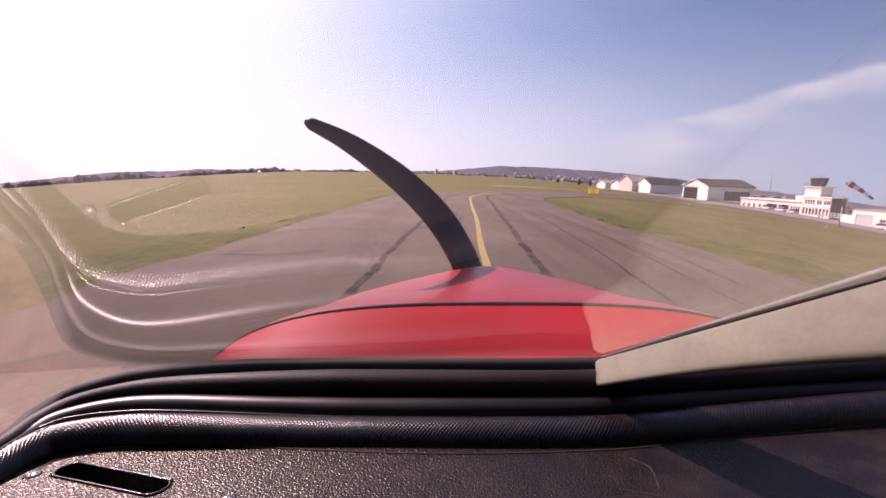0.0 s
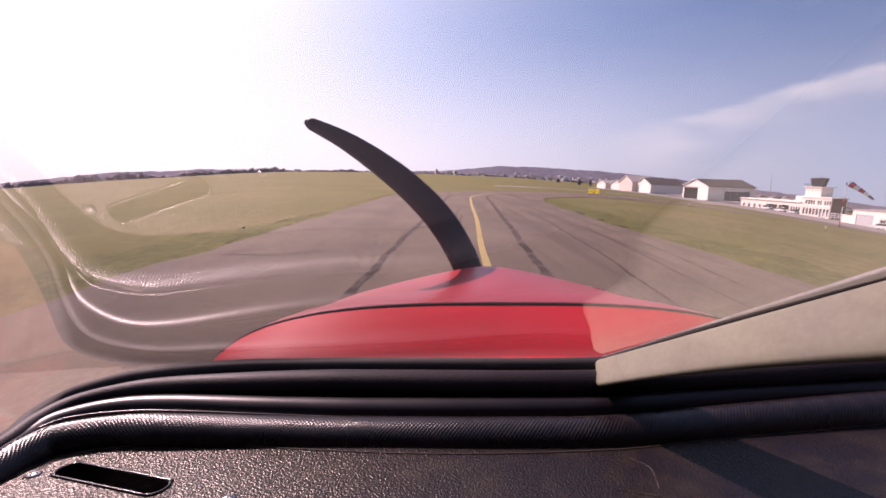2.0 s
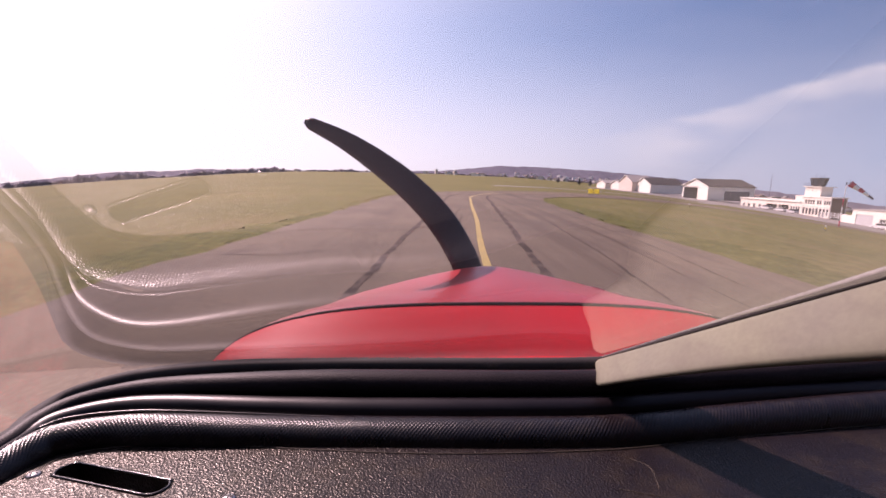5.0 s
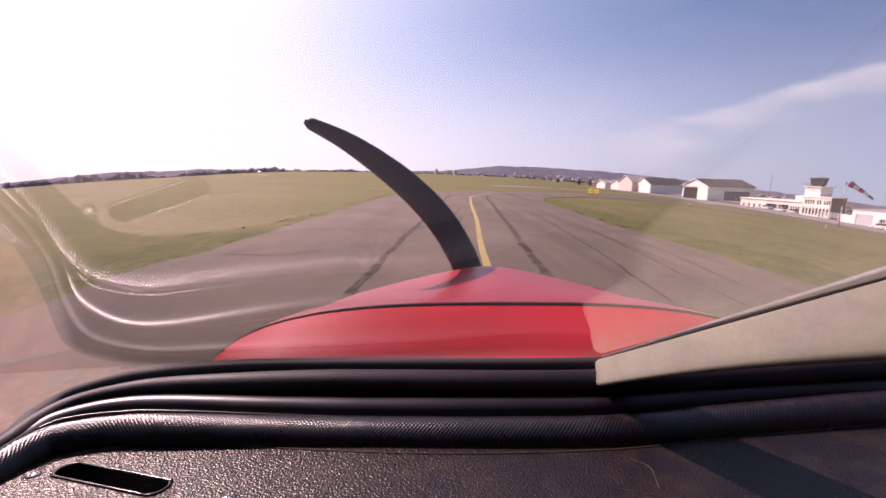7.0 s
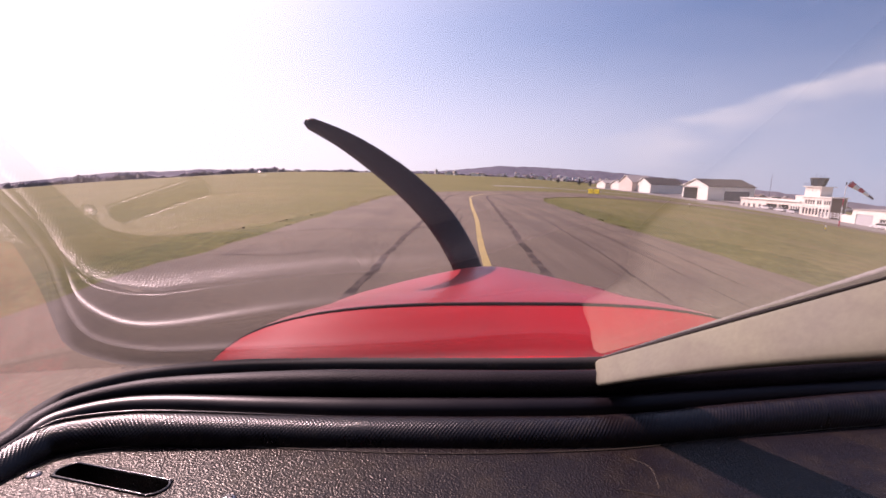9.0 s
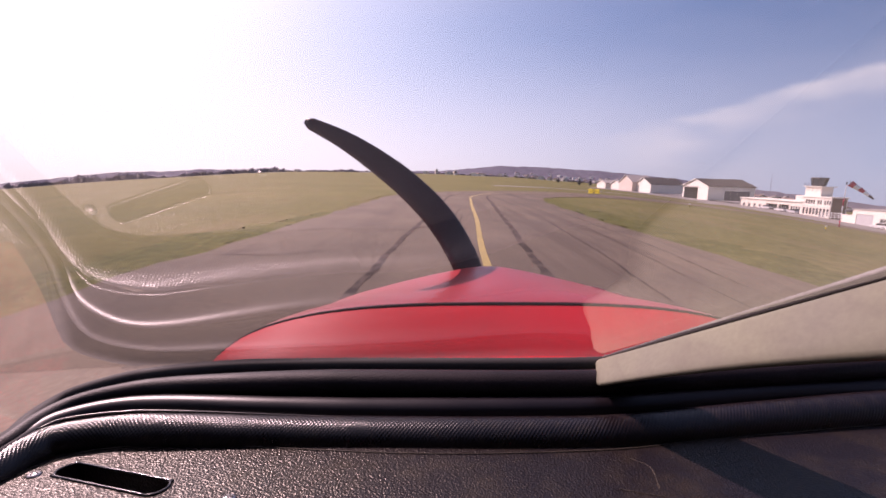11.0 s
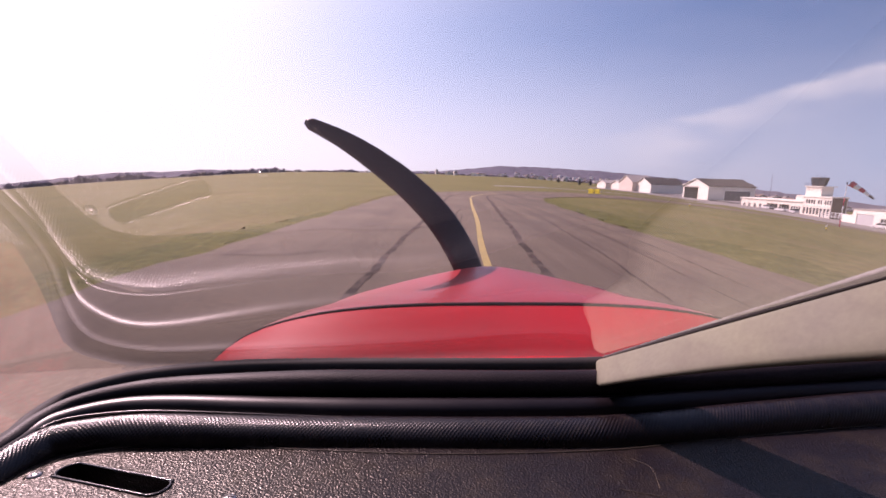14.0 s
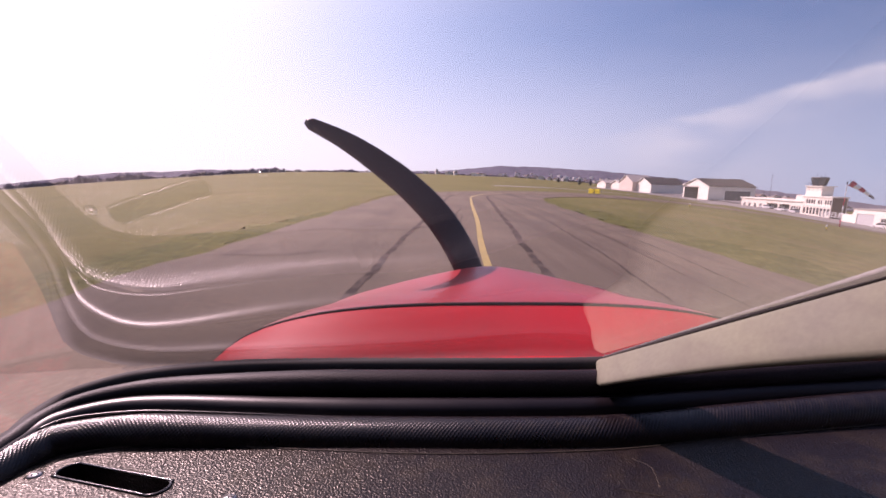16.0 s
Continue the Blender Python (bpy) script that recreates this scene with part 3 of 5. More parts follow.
def cowl_bm(y0, y1, lift, drop_nose=False, rows=16):
    bm = bmesh.new()
    grid = []
    ys = [y0 + (y1 - y0) * i / rows for i in range(rows + 1)]
    extra = [(y1 + 0.055 * math.sin(t), 0.055 * (1 - math.cos(t))) for t in (0.25, 0.5, 0.75, 1.0, 1.25, 1.57)] + [(y1 + 0.056, 0.15), (y1 + 0.056, 0.28)] if drop_nose else []
    for y, d in [(y, 0.0) for y in ys] + extra:
        s = min(1.0, max(0.0, (y - 0.95) / 0.45))
        s = s * s * (3 - 2 * s)
        row = []
        for k in range(65):
            t = -1 + 2 * k / 64
            dx = 0.72 * math.copysign(abs(t) ** 0.8 if abs(t) < 1 else 1.0, t)
            row.append(bm.verts.new((CX + dx, y, Z0 - 0.291 + lift - cowl_top(dx, s) - d - 0.052 * max(0.0, (0.95 - y) / 0.2) ** 1.05 * (1 - min(1.0, abs(dx) / 0.72) ** 3))))
        low = [bm.verts.new((CX + sx * 0.70, y, Z0 - 0.95)) for sx in (-1, 1)]
        grid.append([low[0], *row, low[1]])
    for a, b in zip(grid, grid[1:]):
        for k in range(len(a) - 1):
            bm.faces.new((a[k], a[k + 1], b[k + 1], b[k]))
    return bm


def build_cowling():
    part("rear_cowling", cowl_bm(0.750, 0.952, 0.004, rows=8), "red_paint", aircraft, "glossy red painted scuttle panel", smooth=True)
    part("front_cowling", cowl_bm(0.946, 1.37, 0.0, True), "red_gloss", aircraft, "glossy red painted engine cowling", smooth=True)
    pts = []
    for k in range(49):
        dx = -0.70 + 1.40 * k / 48
        pts.append((CX + dx, 0.944, Z0 - 0.291 + 0.001 - cowl_top(dx, 0)))
    part("joint_strip", sweep(pts, lambda s: 0.0062 - 0.002 * abs(2 * s - 1), step=0.02, n=10), "dark_seal", aircraft, "thin dark rubber joint strip", smooth=True)
    # paint worn through along the rim of the nose
    for a, b in ((0.345, 0.40), (0.415, 0.50), (0.515, 0.545), (0.56, 0.60)):
        rim = [(CX + a + (b - a) * k / 6, 1.378 + 0.004 * noise.noise((a * 9 + k, 2, 0)), Z0 - 0.291 - cowl_top(a + (b - a) * k / 6, 1.0) + 0.0004) for k in range(7)]
        part("worn_rim", sweep(rim, lambda s: 0.0016 + 0.0016 * math.sin(math.pi * s), step=0.012, n=8), "worn_paint", aircraft, "pale chipped paint edge")
    # nose closing panel and belly
    part("nose_panel", boxed(CX - 0.68, CX + 0.68, 1.30, 1.425, Z0 - 0.95, Z0 - 0.56, bevel=0.02), "red_paint", aircraft)


def build_propeller():
    hub = Vector((0.118, 1.52, Z0 - 0.425))
    line = [(-0.008, 0.000), (-0.024, 0.085), (-0.070, 0.185), (-0.137, 0.286), (-0.226, 0.379), (-0.324, 0.459), (-0.454, 0.545), (-0.600, 0.616)]
    prop = thing("propeller", Matrix.Identity(4), "", "")
    prop.parent = aircraft
    sp = bmesh.new()
    bmesh.ops.create_uvsphere(sp, u_segments=24, v_segments=12, radius=0.068, matrix=Matrix.Translation(hub) @ Matrix.Diagonal((1, 1.5, 1, 1)))
    part("spinner", sp, "red_paint", prop, smooth=True)
    path = smooth_path([(x, 0, z) for x, z in line], 0.02)
    for sgn in (1, -1):
        bm = bmesh.new()
        rows = []
        for i, p in enumerate(path):
            t = i / (len(path) - 1)
            d = (path[min(i + 1, len(path) - 1)] - path[max(0, i - 1)]).normalized() * sgn
            across = Vector((0, 1, 0)).cross(d)
            chord = 0.125 - 0.085 * t + 0.020 * math.sin(math.pi * t)
            if t > 0.97:
                chord *= math.sqrt(max(0.25, 1 - ((t - 0.97) / 0.035) ** 2))
            tw = radians(38 - 26 * t)
            ring = []
            for k in range(14):
                a = 2 * math.pi * k / 14
                u, v = math.cos(a) * chord / 2, math.sin(a) * (0.018 - 0.012 * t)
                off = across * (u * math.cos(tw) - v * math.sin(tw)) + Vector((0, 1, 0)) * (u * math.sin(tw) + v * math.cos(tw))
                ring.append(bm.verts.new(hub + p * sgn + off))
            rows.append(ring)
        for a, b in zip(rows, rows[1:]):
            for k in range(14):
                bm.faces.new((a[k], a[(k + 1) % 14], b[(k + 1) % 14], b[k]))
        bm.faces.new(rows[0])
        bm.faces.new(rows[-1][::-1])
        part("blade", bm, "blade_black", prop, "curved matt black propeller blade at rest", smooth=True)
    return prop


def build_glareshield():
    trim = [(-0.655, 0.2, -0.345), (-0.626, 0.47, -0.357), (-0.62, 0.546, -0.361), (-0.635, 0.603, -0.361), (-0.64, 0.657, -0.361), (-0.609, 0.679, -0.351), (-0.534, 0.71, -0.341), (-0.391, 0.725, -0.331), (-0.191, 0.739, -0.331), (0.283, 0.744, -0.331), (0.62, 0.76, -0.322), (0.95, 0.78, -0.31)]
    r1 = [(-0.63, 0.2, -0.345), (-0.598, 0.45, -0.352), (-0.597, 0.525, -0.355), (-0.606, 0.583, -0.357), (-0.596, 0.635, -0.358), (-0.545, 0.664, -0.354), (-0.464, 0.68, -0.35), (-0.273, 0.683, -0.345), (-0.081, 0.683, -0.345), (0.261, 0.683, -0.345), (0.612, 0.714, -0.342), (0.969, 0.745, -0.326)]
    r2 = [(-0.6, 0.2, -0.35), (-0.590, 0.45, -0.364), (-0.59, 0.517, -0.367), (-0.594, 0.562, -0.369), (-0.587, 0.6, -0.369), (-0.535, 0.637, -0.37), (-0.449, 0.648, -0.37), (-0.262, 0.645, -0.371), (-0.077, 0.642, -0.371), (0.246, 0.647, -0.371), (0.396, 0.666, -0.371), (0.61, 0.697, -0.371), (0.789, 0.71, -0.371), (0.978, 0.721, -0.366)]
    r3 = [(-0.57, 0.2, -0.36), (-0.580, 0.43, -0.373), (-0.578, 0.502, -0.375), (-0.572, 0.535, -0.375), (-0.555, 0.563, -0.375), (-0.494, 0.586, -0.378), (-0.411, 0.59, -0.378), (-0.158, 0.595, -0.386), (0.099, 0.592, -0.386), (0.273, 0.598, -0.386), (0.467, 0.629, -0.386), (0.749, 0.668, -0.386), (0.978, 0.69, -0.381)]
    up = lambda pts: [(x, y, z + Z0) for x, y, z in pts]
    sag = lambda x: 0.006 * min(1.0, max(0.0, (x + 0.45) / 0.3)) * min(1.0, max(0.0, (0.95 - x) / 0.5))
    grow = lambda r, k: (lambda s: r * (k + (1 - k) * min(1.0, s / 0.42)))
    part("glass_seal", sweep(up([(x * 1.008, y + 0.007, z - 0.0135 - 0.6 * sag(x)) for x, y, z in trim]), grow(0.0155, 0.85), step=0.012, n=12), "dark_seal", aircraft, "black rubber seal along the glass", smooth=True)
    part("front_pad", sweep(up([(x, y, z - 0.003) for x, y, z in r1]), grow(0.0245, 0.22), step=0.008, n=32, squash=0.85), "dull_vinyl", aircraft, "black padded vinyl roll", smooth=True)
    part("middle_pad", sweep(up([(x, y, z - 0.7 * sag(x)) for x, y, z in r2]), grow(0.0215, 0.6), step=0.008, n=32, squash=0.9), "vinyl", aircraft, "smooth black vinyl roll", smooth=True)
    part("ribbed_pad", woven_roll("ribbed_pad", up([(x, y, z - 0.004 - sag(x)) for x, y, z in r3]), grow(0.0335, 0.56), "ribbed_vinyl"), "", aircraft,
         "black woven-grain roll with stitched seam")
    # stitched welt along the ribbed roll
    welt = [(x, y + 0.014, z + 0.0245 - sag(x)) for x, y, z in r3[3:]]
    part("welt", sweep(up(welt), lambda s: 0.0016, step=0.006, n=8), "ribbed_vinyl", aircraft, smooth=True)


DASH_SLOPE = math.atan(0.10)
DASH = Matrix.Translation((0, 0.55, Z0 - 0.3855)) @ pose(0, 0, 0, -math.degrees(DASH_SLOPE), 0, 0)


def dash_at(x, y):
    """Dash-plane coordinates of a place given in plan."""
    return (x, (y - 0.55) / math.cos(DASH_SLOPE))


def stadium(a, b, r, n=12):
    a, b = Vector(a), Vector(b)
    d = (b - a).normalized()
    base = math.atan2(d.y, d.x)
    pts = [(b.x + r * math.cos(base - math.pi / 2 + math.pi * k / n), b.y + r * math.sin(base - math.pi / 2 + math.pi * k / n)) for k in range(n + 1)]
    pts += [(a.x + r * math.cos(base + math.pi / 2 + math.pi * k / n), a.y + r * math.sin(base + math.pi / 2 + math.pi * k / n)) for k in range(n + 1)]
    return pts


def build_dash():
    va, vb, vr = dash_at(-0.490, 0.505), dash_at(-0.354, 0.469), 0.0155
    slot = stadium(va, vb, vr)
    bm = bmesh.new()
    outer = [(-0.70, -0.42), (1.0, -0.42), (1.0, 0.14), (0.45, 0.085), (0.27, 0.05), (-0.50, 0.05), (-0.70, -0.02)]
    loops = []
    for loop in (outer, slot):
        vs = [bm.verts.new((x, y, 0)) for x, y in loop]
        es = [bm.edges.new((vs[i], vs[(i + 1) % len(vs)])) for i in range(len(vs))]
        loops.append((vs, es))
    bmesh.ops.triangle_fill(bm, edges=loops[0][1] + loops[1][1], use_beauty=True)
    for vs, es in loops:
        low = [bm.verts.new((v.co.x, v.co.y, -0.035)) for v in vs]
        for i in range(len(vs)):
            j = (i + 1) % len(vs)
            bm.faces.new((vs[i], vs[j], low[j], low[i]))
    top = part("dash_top", bm, "pebble", aircraft, "black pebble-grained dash top with scuffs")
    top.matrix_basis = DASH
    vent = part("defrost_vent", sweep([(*p, 0.001) for p in slot + slot[:1]], lambda s: 0.0016, step=0.003, n=10), "gloss_black", aircraft,
                "oval black demister outlet", smooth=True)
    vent.matrix_basis = DASH
    inner = bmesh.new()
    vs = [inner.verts.new((x, y, -0.03)) for x, y in stadium(va, vb, vr * 1.05)]
    inner.faces.new(vs)
    part("duct", inner, "black", vent)
    for x, y in ((-0.528, 0.495), (-0.253, 0.448)):
        px, py = dash_at(x, y)
        sc = bmesh.new()
        bmesh.ops.create_uvsphere(sc, u_segments=20, v_segments=10, radius=0.0085, matrix=Matrix.Translation((px, py, 0)) @ Matrix.Diagonal((1, 1, 0.45, 1)))
        ob = part("screw", sc, "screw", aircraft, "domed metal screw", smooth=True)
        ob.matrix_basis = DASH
        cr = bmesh.new()
        box(cr, px - 0.005, px + 0.005, py - 0.0007, py + 0.0007, 0.0030, 0.0043)
        box(cr, px - 0.0007, px + 0.0007, py - 0.005, py + 0.005, 0.0030, 0.0043)
        part("cross_slot", cr, "black", ob)
    for pts in ([(0.258, 0.533, -0.384), (0.275, 0.511, -0.382), (0.264, 0.464, -0.377)], [(0.215, 0.466, -0.377), (0.248, 0.455, -0.376), (0.266, 0.451, -0.376)]):
        part("scratch", sweep([(x, y, Z0 + z + 0.0004) for x, y, z in pts], lambda s: 0.00045, step=0.004, n=6), "scratch", aircraft)
    seam = [(-0.534, 0.486, -0.379), (-0.533, 0.509, -0.381), (-0.525, 0.533, -0.384), (-0.489, 0.556, -0.386), (-0.414, 0.565, -0.387), (-0.315, 0.565, -0.387), (-0.181, 0.554, -0.386), (-0.051, 0.545, -0.385), (0.092, 0.545, -0.385), (0.256, 0.556, -0.386), (0.392, 0.581, -0.389), (0.478, 0.594, -0.39), (0.586, 0.61, -0.391), (0.711, 0.63, -0.393)]
    part("dash_seam", sweep([(x, y, Z0 + z + 0.001) for x, y, z in seam], lambda s: 0.0007, step=0.01, n=8), "scratch", aircraft, "thin tan stitched seam")
    # panel face below the dash and plain cabin walls round the seats
    sh = bmesh.new()
    ring = [(-0.62, 0.40), (-0.60, 0.61), (-0.51, 0.695), (-0.39, 0.722), (0.28, 0.735), (0.92, 0.75), (0.96, 0.40)]
    for z in (Z0 - 0.45, Z0 - 0.412):
        sh.faces.new([sh.verts.new((x, y, z)) for x, y in ring])
    sh.verts.ensure_lookup_table()
    for k in range(7):
        sh.faces.new((sh.verts[k], sh.verts[(k + 1) % 7], sh.verts[7 + (k + 1) % 7], sh.verts[7 + k]))
    part("scuttle_shelf", sh, "dull_vinyl", aircraft)
    # unseen dark ledge, added so the foot of the glass mirrors black
    ledge = bmesh.new()
    ring = [(-0.55, 0.700), (-0.52, 0.765), (-0.39, 0.785), (0.28, 0.795), (0.92, 0.800), (0.92, 0.70), (0.28, 0.690), (-0.40, 0.688)]
    for z in (Z0 - 0.400, Z0 - 0.360):
        ledge.faces.new([ledge.verts.new((x, y, z)) for x, y in ring])
    ledge.verts.ensure_lookup_table()
    for k in range(8):
        ledge.faces.new((ledge.verts[k], ledge.verts[(k + 1) % 8], ledge.verts[8 + (k + 1) % 8], ledge.verts[8 + k]))
    part("hidden_ledge", ledge, "dull_vinyl", aircraft)
    part("panel_face", boxed(-0.66, 1.0, 0.135, 0.16, Z0 - 0.80, Z0 - 0.340), "vinyl", aircraft, "plain black instrument panel face")
    part("cabin_wall", boxed(-0.70, -0.66, -1.3, 0.70, Z0 - 1.10, Z0 - 0.40), "grey_cabin", aircraft)
    part("cabin_wall", boxed(1.0, 1.04, -1.3, 0.75, Z0 - 1.10, Z0 - 0.40), "grey_cabin", aircraft)
    part("cabin_floor", boxed(-0.66, 1.0, -1.3, 0.70, Z0 - 1.14, Z0 - 1.10), "grey_cabin", aircraft)
    part("rear_bulkhead", boxed(-0.66, 1.0, -1.34, -1.3, Z0 - 1.10, Z0 + 0.30), "grey_cabin", aircraft)
    # plain unseen roof and rear sides close the cabin, run forward to shade pads
    part("shade_roof", boxed(-0.72, 1.02, -1.3, 0.20, Z0 + 0.20, Z0 + 0.23), "grey_cabin", aircraft)
    part("shade_side", boxed(-0.72, -0.70, -1.3, 0.40, Z0 - 0.40, Z0 + 0.197), "grey_cabin", aircraft)
    part("shade_side", boxed(1.0, 1.02, -1.3, 0.50, Z0 - 0.40, Z0 + 0.197), "grey_cabin", aircraft)
    # painted outer skin of the cabin
    part("roof_skin", boxed(-0.74, 1.04, -1.36, 0.19, Z0 + 0.234, Z0 + 0.246, bevel=0.004), "red_paint", aircraft)
    part("side_skin", boxed(-0.736, -0.724, -1.36, 0.28, Z0 - 0.94, Z0 + 0.23, bevel=0.004), "red_paint", aircraft)
    part("side_skin", boxed(1.044, 1.056, -1.36, 0.28, Z0 - 0.94, Z0 + 0.23, bevel=0.004), "red_paint", aircraft)
    part("rear_skin", boxed(-0.72, 1.04, -1.360, -1.345, Z0 - 0.94, Z0 + 0.23, bevel=0.004), "red_paint", aircraft)
    part("firewall", boxed(-0.57, 0.86, 0.715, 0.725, Z0 - 0.95, Z0 - 0.36), "black", aircraft)


def build_pillar():
    """The beige-trimmed windscreen frame rising from the scuttle."""
    tl, tr = Vector((0.269, 0.712, -0.321)), Vector((0.385, 0.362, -0.089))
    bl, br = Vector((0.246, 0.64, -0.334)), Vector((0.358, 0.325, -0.154))
    tr, br = tl + (tr - tl) * 1.35, bl + (br - bl) * 1.35
    bm = bmesh.new()
    eye = Vector((0, 0, Z0))
    rows = []
    prof = [(0.0, 1.13), (0.0, 1.012), (0.02, 1.003), (0.08, 1.0), (0.3, 0.997), (0.5, 0.996), (0.7, 0.997), (0.86, 1.0), (0.95, 1.006), (1.0, 1.02), (1.0, 1.13)]
    for t in (0.0, 0.003, 0.007, 0.012, 0.02, 0.03, 0.06, 0.10, 0.18, 0.26, 0.34, 0.42, 0.5, 0.58, 0.66, 0.74, 0.82, 0.91, 1.0):
        a, b = tl.lerp(tr, t), bl.lerp(br, t)
        b = b + Vector((0, 0, 0.010 * math.sin(math.pi * min(1.0, t))))
        # rounded lower end
        e = max(0.0, 1 - t / 0.025)
        cut = 0.17 * (1 - math.sqrt(max(0.0, 1 - e * e)))
        dip = 0.012 * e * e
        rows.append([bm.verts.new(eye + a.lerp(b, w if k > 1.1 else cut + w * (1 - 2 * cut)) * (k + (dip if k < 1.1 else 0))) for w, k in prof])
    for a, b in zip(rows, rows[1:]):
        for j in range(len(prof) - 1):
            bm.faces.new((a[j], a[j + 1], b[j + 1], b[j]))
        bm.faces.new((a[-1], a[0], b[0], b[-1]))
    for row in (rows[0], rows[-1]):
        n = len(row)
        for j in range(n // 2):
            q = [row[j], row[j + 1], row[n - 2 - j], row[n - 1 - j]]
            q = list(dict.fromkeys(q))
            if len(q) > 2:
                bm.faces.new(q)
    pil = part("windscreen_frame", bm, "beige_trim", aircraft, "beige cloth-trimmed windscreen frame", smooth=True)
    for poly in pil.data.polygons:
        cols = {v % len(prof) for v in poly.vertices}
        poly.use_smooth = not (cols <= {0, 1} or cols <= {9, 10} or cols <= {0, 10})
    # worn rubber lip along its upper edge; dark roll beneath stands for gap shadow
    lift = Vector((-0.006, 0.0, 0.018)).normalized()
    pts = [tuple(eye + (tl.lerp(tr, t / 8) + lift * (0.0024 + 0.0082 * t / 8)) * 1.094) for t in range(9)]
    part("worn_lip", sweep(pts, lambda s: 0.0013 + 0.0036 * s, step=0.01, n=16), "worn_lit_edge", pil, "pale worn rubber lip, highlight put into its grey", smooth=True)
    pts = [tuple(eye + (tl.lerp(tr, t / 8) + lift * (0.0009 + 0.0032 * t / 8)) * 1.084) for t in range(9)]
    part("edge_seal", sweep(pts, lambda s: 0.0015 + 0.0046 * s, step=0.01, n=14), "dark_seal", pil, "dark roll drawing the shadow in the gap", smooth=True)


def glass_at(x, dz):
    """How far ahead the windscreen stands, at x across and dz above its foot: bowed on the pilot's side, flatter on the other."""
    lean = 1.54 * dz + 0.155 * (math.hypot(dz - 0.285, 0.035) + dz - 0.285)
    flat = 0.753 - lean + 0.02 * max(0.0, x - 0.28)
    left = max(0.0, 0.232 - x)
    h = max(0.0, dz)
    bowed = 0.75 - 1.7073 * h - min(0.0, dz) + 0.5654 * h ** 2 - 2.4196 * h ** 3 - (0.0463 + 0.048 * h) * left ** 2 - 0.0299 * left ** 3
    w = min(1.0, max(0.0, (0.22 - x) / 0.27))
    w = w * w * (3 - 2 * w)
    return flat + (bowed - flat) * w


def build_windscreen():
    m, tall = 60, 0.52
    xl, xr = -0.86, 0.93
    front = [xl + (xr - xl) * i / 110 for i in range(111)]
    verts, faces = [], []
    sides = 24
    for k in range(m + 1):
        row = []
        for j, x in enumerate(front):
            foot = float(np.interp(x, (-0.86, -0.72, -0.6, -0.5, -0.39), (-0.24, -0.16, -0.08, -0.035, -0.02)))
            dz = foot + (tall - foot) * k / m
            row.append((x, glass_at(x, dz), Z0 - 0.331 + dz))
        # side panes run back from a rounded corner
        for sgn, end in ((-1, row[0]), (1, row[-1])):
            x, y, z = end
            turn = [(x + sgn * 0.02 * math.sin(q), y - 0.02 * (1 - math.cos(q)), z) for q in (0.4, 0.8, 1.2, 1.57)]
            y1 = turn[-1][1]
            turn += [(x + sgn * 0.02, y1 + (-1.25 - y1) * i / sides, z) for i in range(1, sides + 1)]
            row = turn[::-1] + row if sgn < 0 else row + turn
        verts += row
    n = len(verts) // (m + 1)
    for k in range(m):
        for i in range(n - 1):
            c = k * n + i
            faces.append((c, c + 1, c + n + 1, c + n))
    me = bpy.data.meshes.new("windscreen")
    me.from_pydata(verts, [], faces)
    me.materials.append(M["windscreen"])
    me.shade_smooth()
    ob = part("windscreen", me, "", aircraft, "clear curved acrylic windscreen with fine scratches")
    ob.visible_shadow = False


def build_gear():
    for x, y in ((CX - 1.25, -0.25), (CX + 1.25, -0.25), (CX, 1.05)):
        w = bmesh.new()
        bmesh.ops.create_cone(w, cap_ends=True, segments=28, radius1=0.19, radius2=0.19, depth=0.13, matrix=Matrix.Translation((x, y, 0.225)) @ pose(0, 0, 0, 0, 90, 0))
        bmesh.ops.bevel(w, geom=[e for e in w.edges if e.calc_face_angle(0) > 1], offset=0.03, segments=3, affect="EDGES")
        wheel = part("wheel", w, "rubber", aircraft, smooth=True)
        part("strut", tube(bmesh.new(), (x, y, 0.2), (CX + (x - CX) * 0.55, y, Z0 - 1.0), 0.035), "red_paint", wheel)
    part("belly", boxed(CX - 0.74, CX + 0.78, -1.34, 1.30, Z0 - 1.18, Z0 - 0.94, bevel=0.04), "red_paint", aircraft)


build_cowling()
build_propeller()
build_glareshield()
build_dash()
build_pillar()
build_windscreen()
build_gear()


# ---- buildings of the airfield ----
def site(x, y, span=15):
    """A building's frame: its facade faces the field, its x runs along the facade, its y into the building."""
    return pose(x, y, min(land(x, y), land(x, y - span)), 0, 0, -90)


def window(parent, x0, x1, z0, z1, y=-0.02, glass="window_glass", bars=1, frame_mat="white_metal", side=False):
    fr = bmesh.new()
    t = 0.07

    def b(bm, xa, xb, ya, yb, za, zb):
        if side:
            box(bm, ya, yb, xa, xb, za, zb)
        else:
            box(bm, xa, xb, ya, yb, za, zb)
    b(fr, x0, x1, y - 0.03, y + 0.10, z0, z0 + t)
    b(fr, x0, x1, y - 0.03, y + 0.10, z1 - t, z1)
    b(fr, x0, x0 + t, y - 0.03, y + 0.10, z0 + t, z1 - t)
    b(fr, x1 - t, x1, y - 0.03, y + 0.10, z0 + t, z1 - t)
    for k in range(bars):
        xm = x0 + (x1 - x0) * (k + 1) / (bars + 1)
        b(fr, xm - t / 2, xm + t / 2, y - 0.02, y + 0.09, z0 + t, z1 - t)
    w = part("window", fr, frame_mat, parent)
    p = bmesh.new()
    b(p, x0 + t, x1 - t, y + 0.04, y + 0.06, z0 + t, z1 - t)
    part("pane", p, glass, w)
    return w


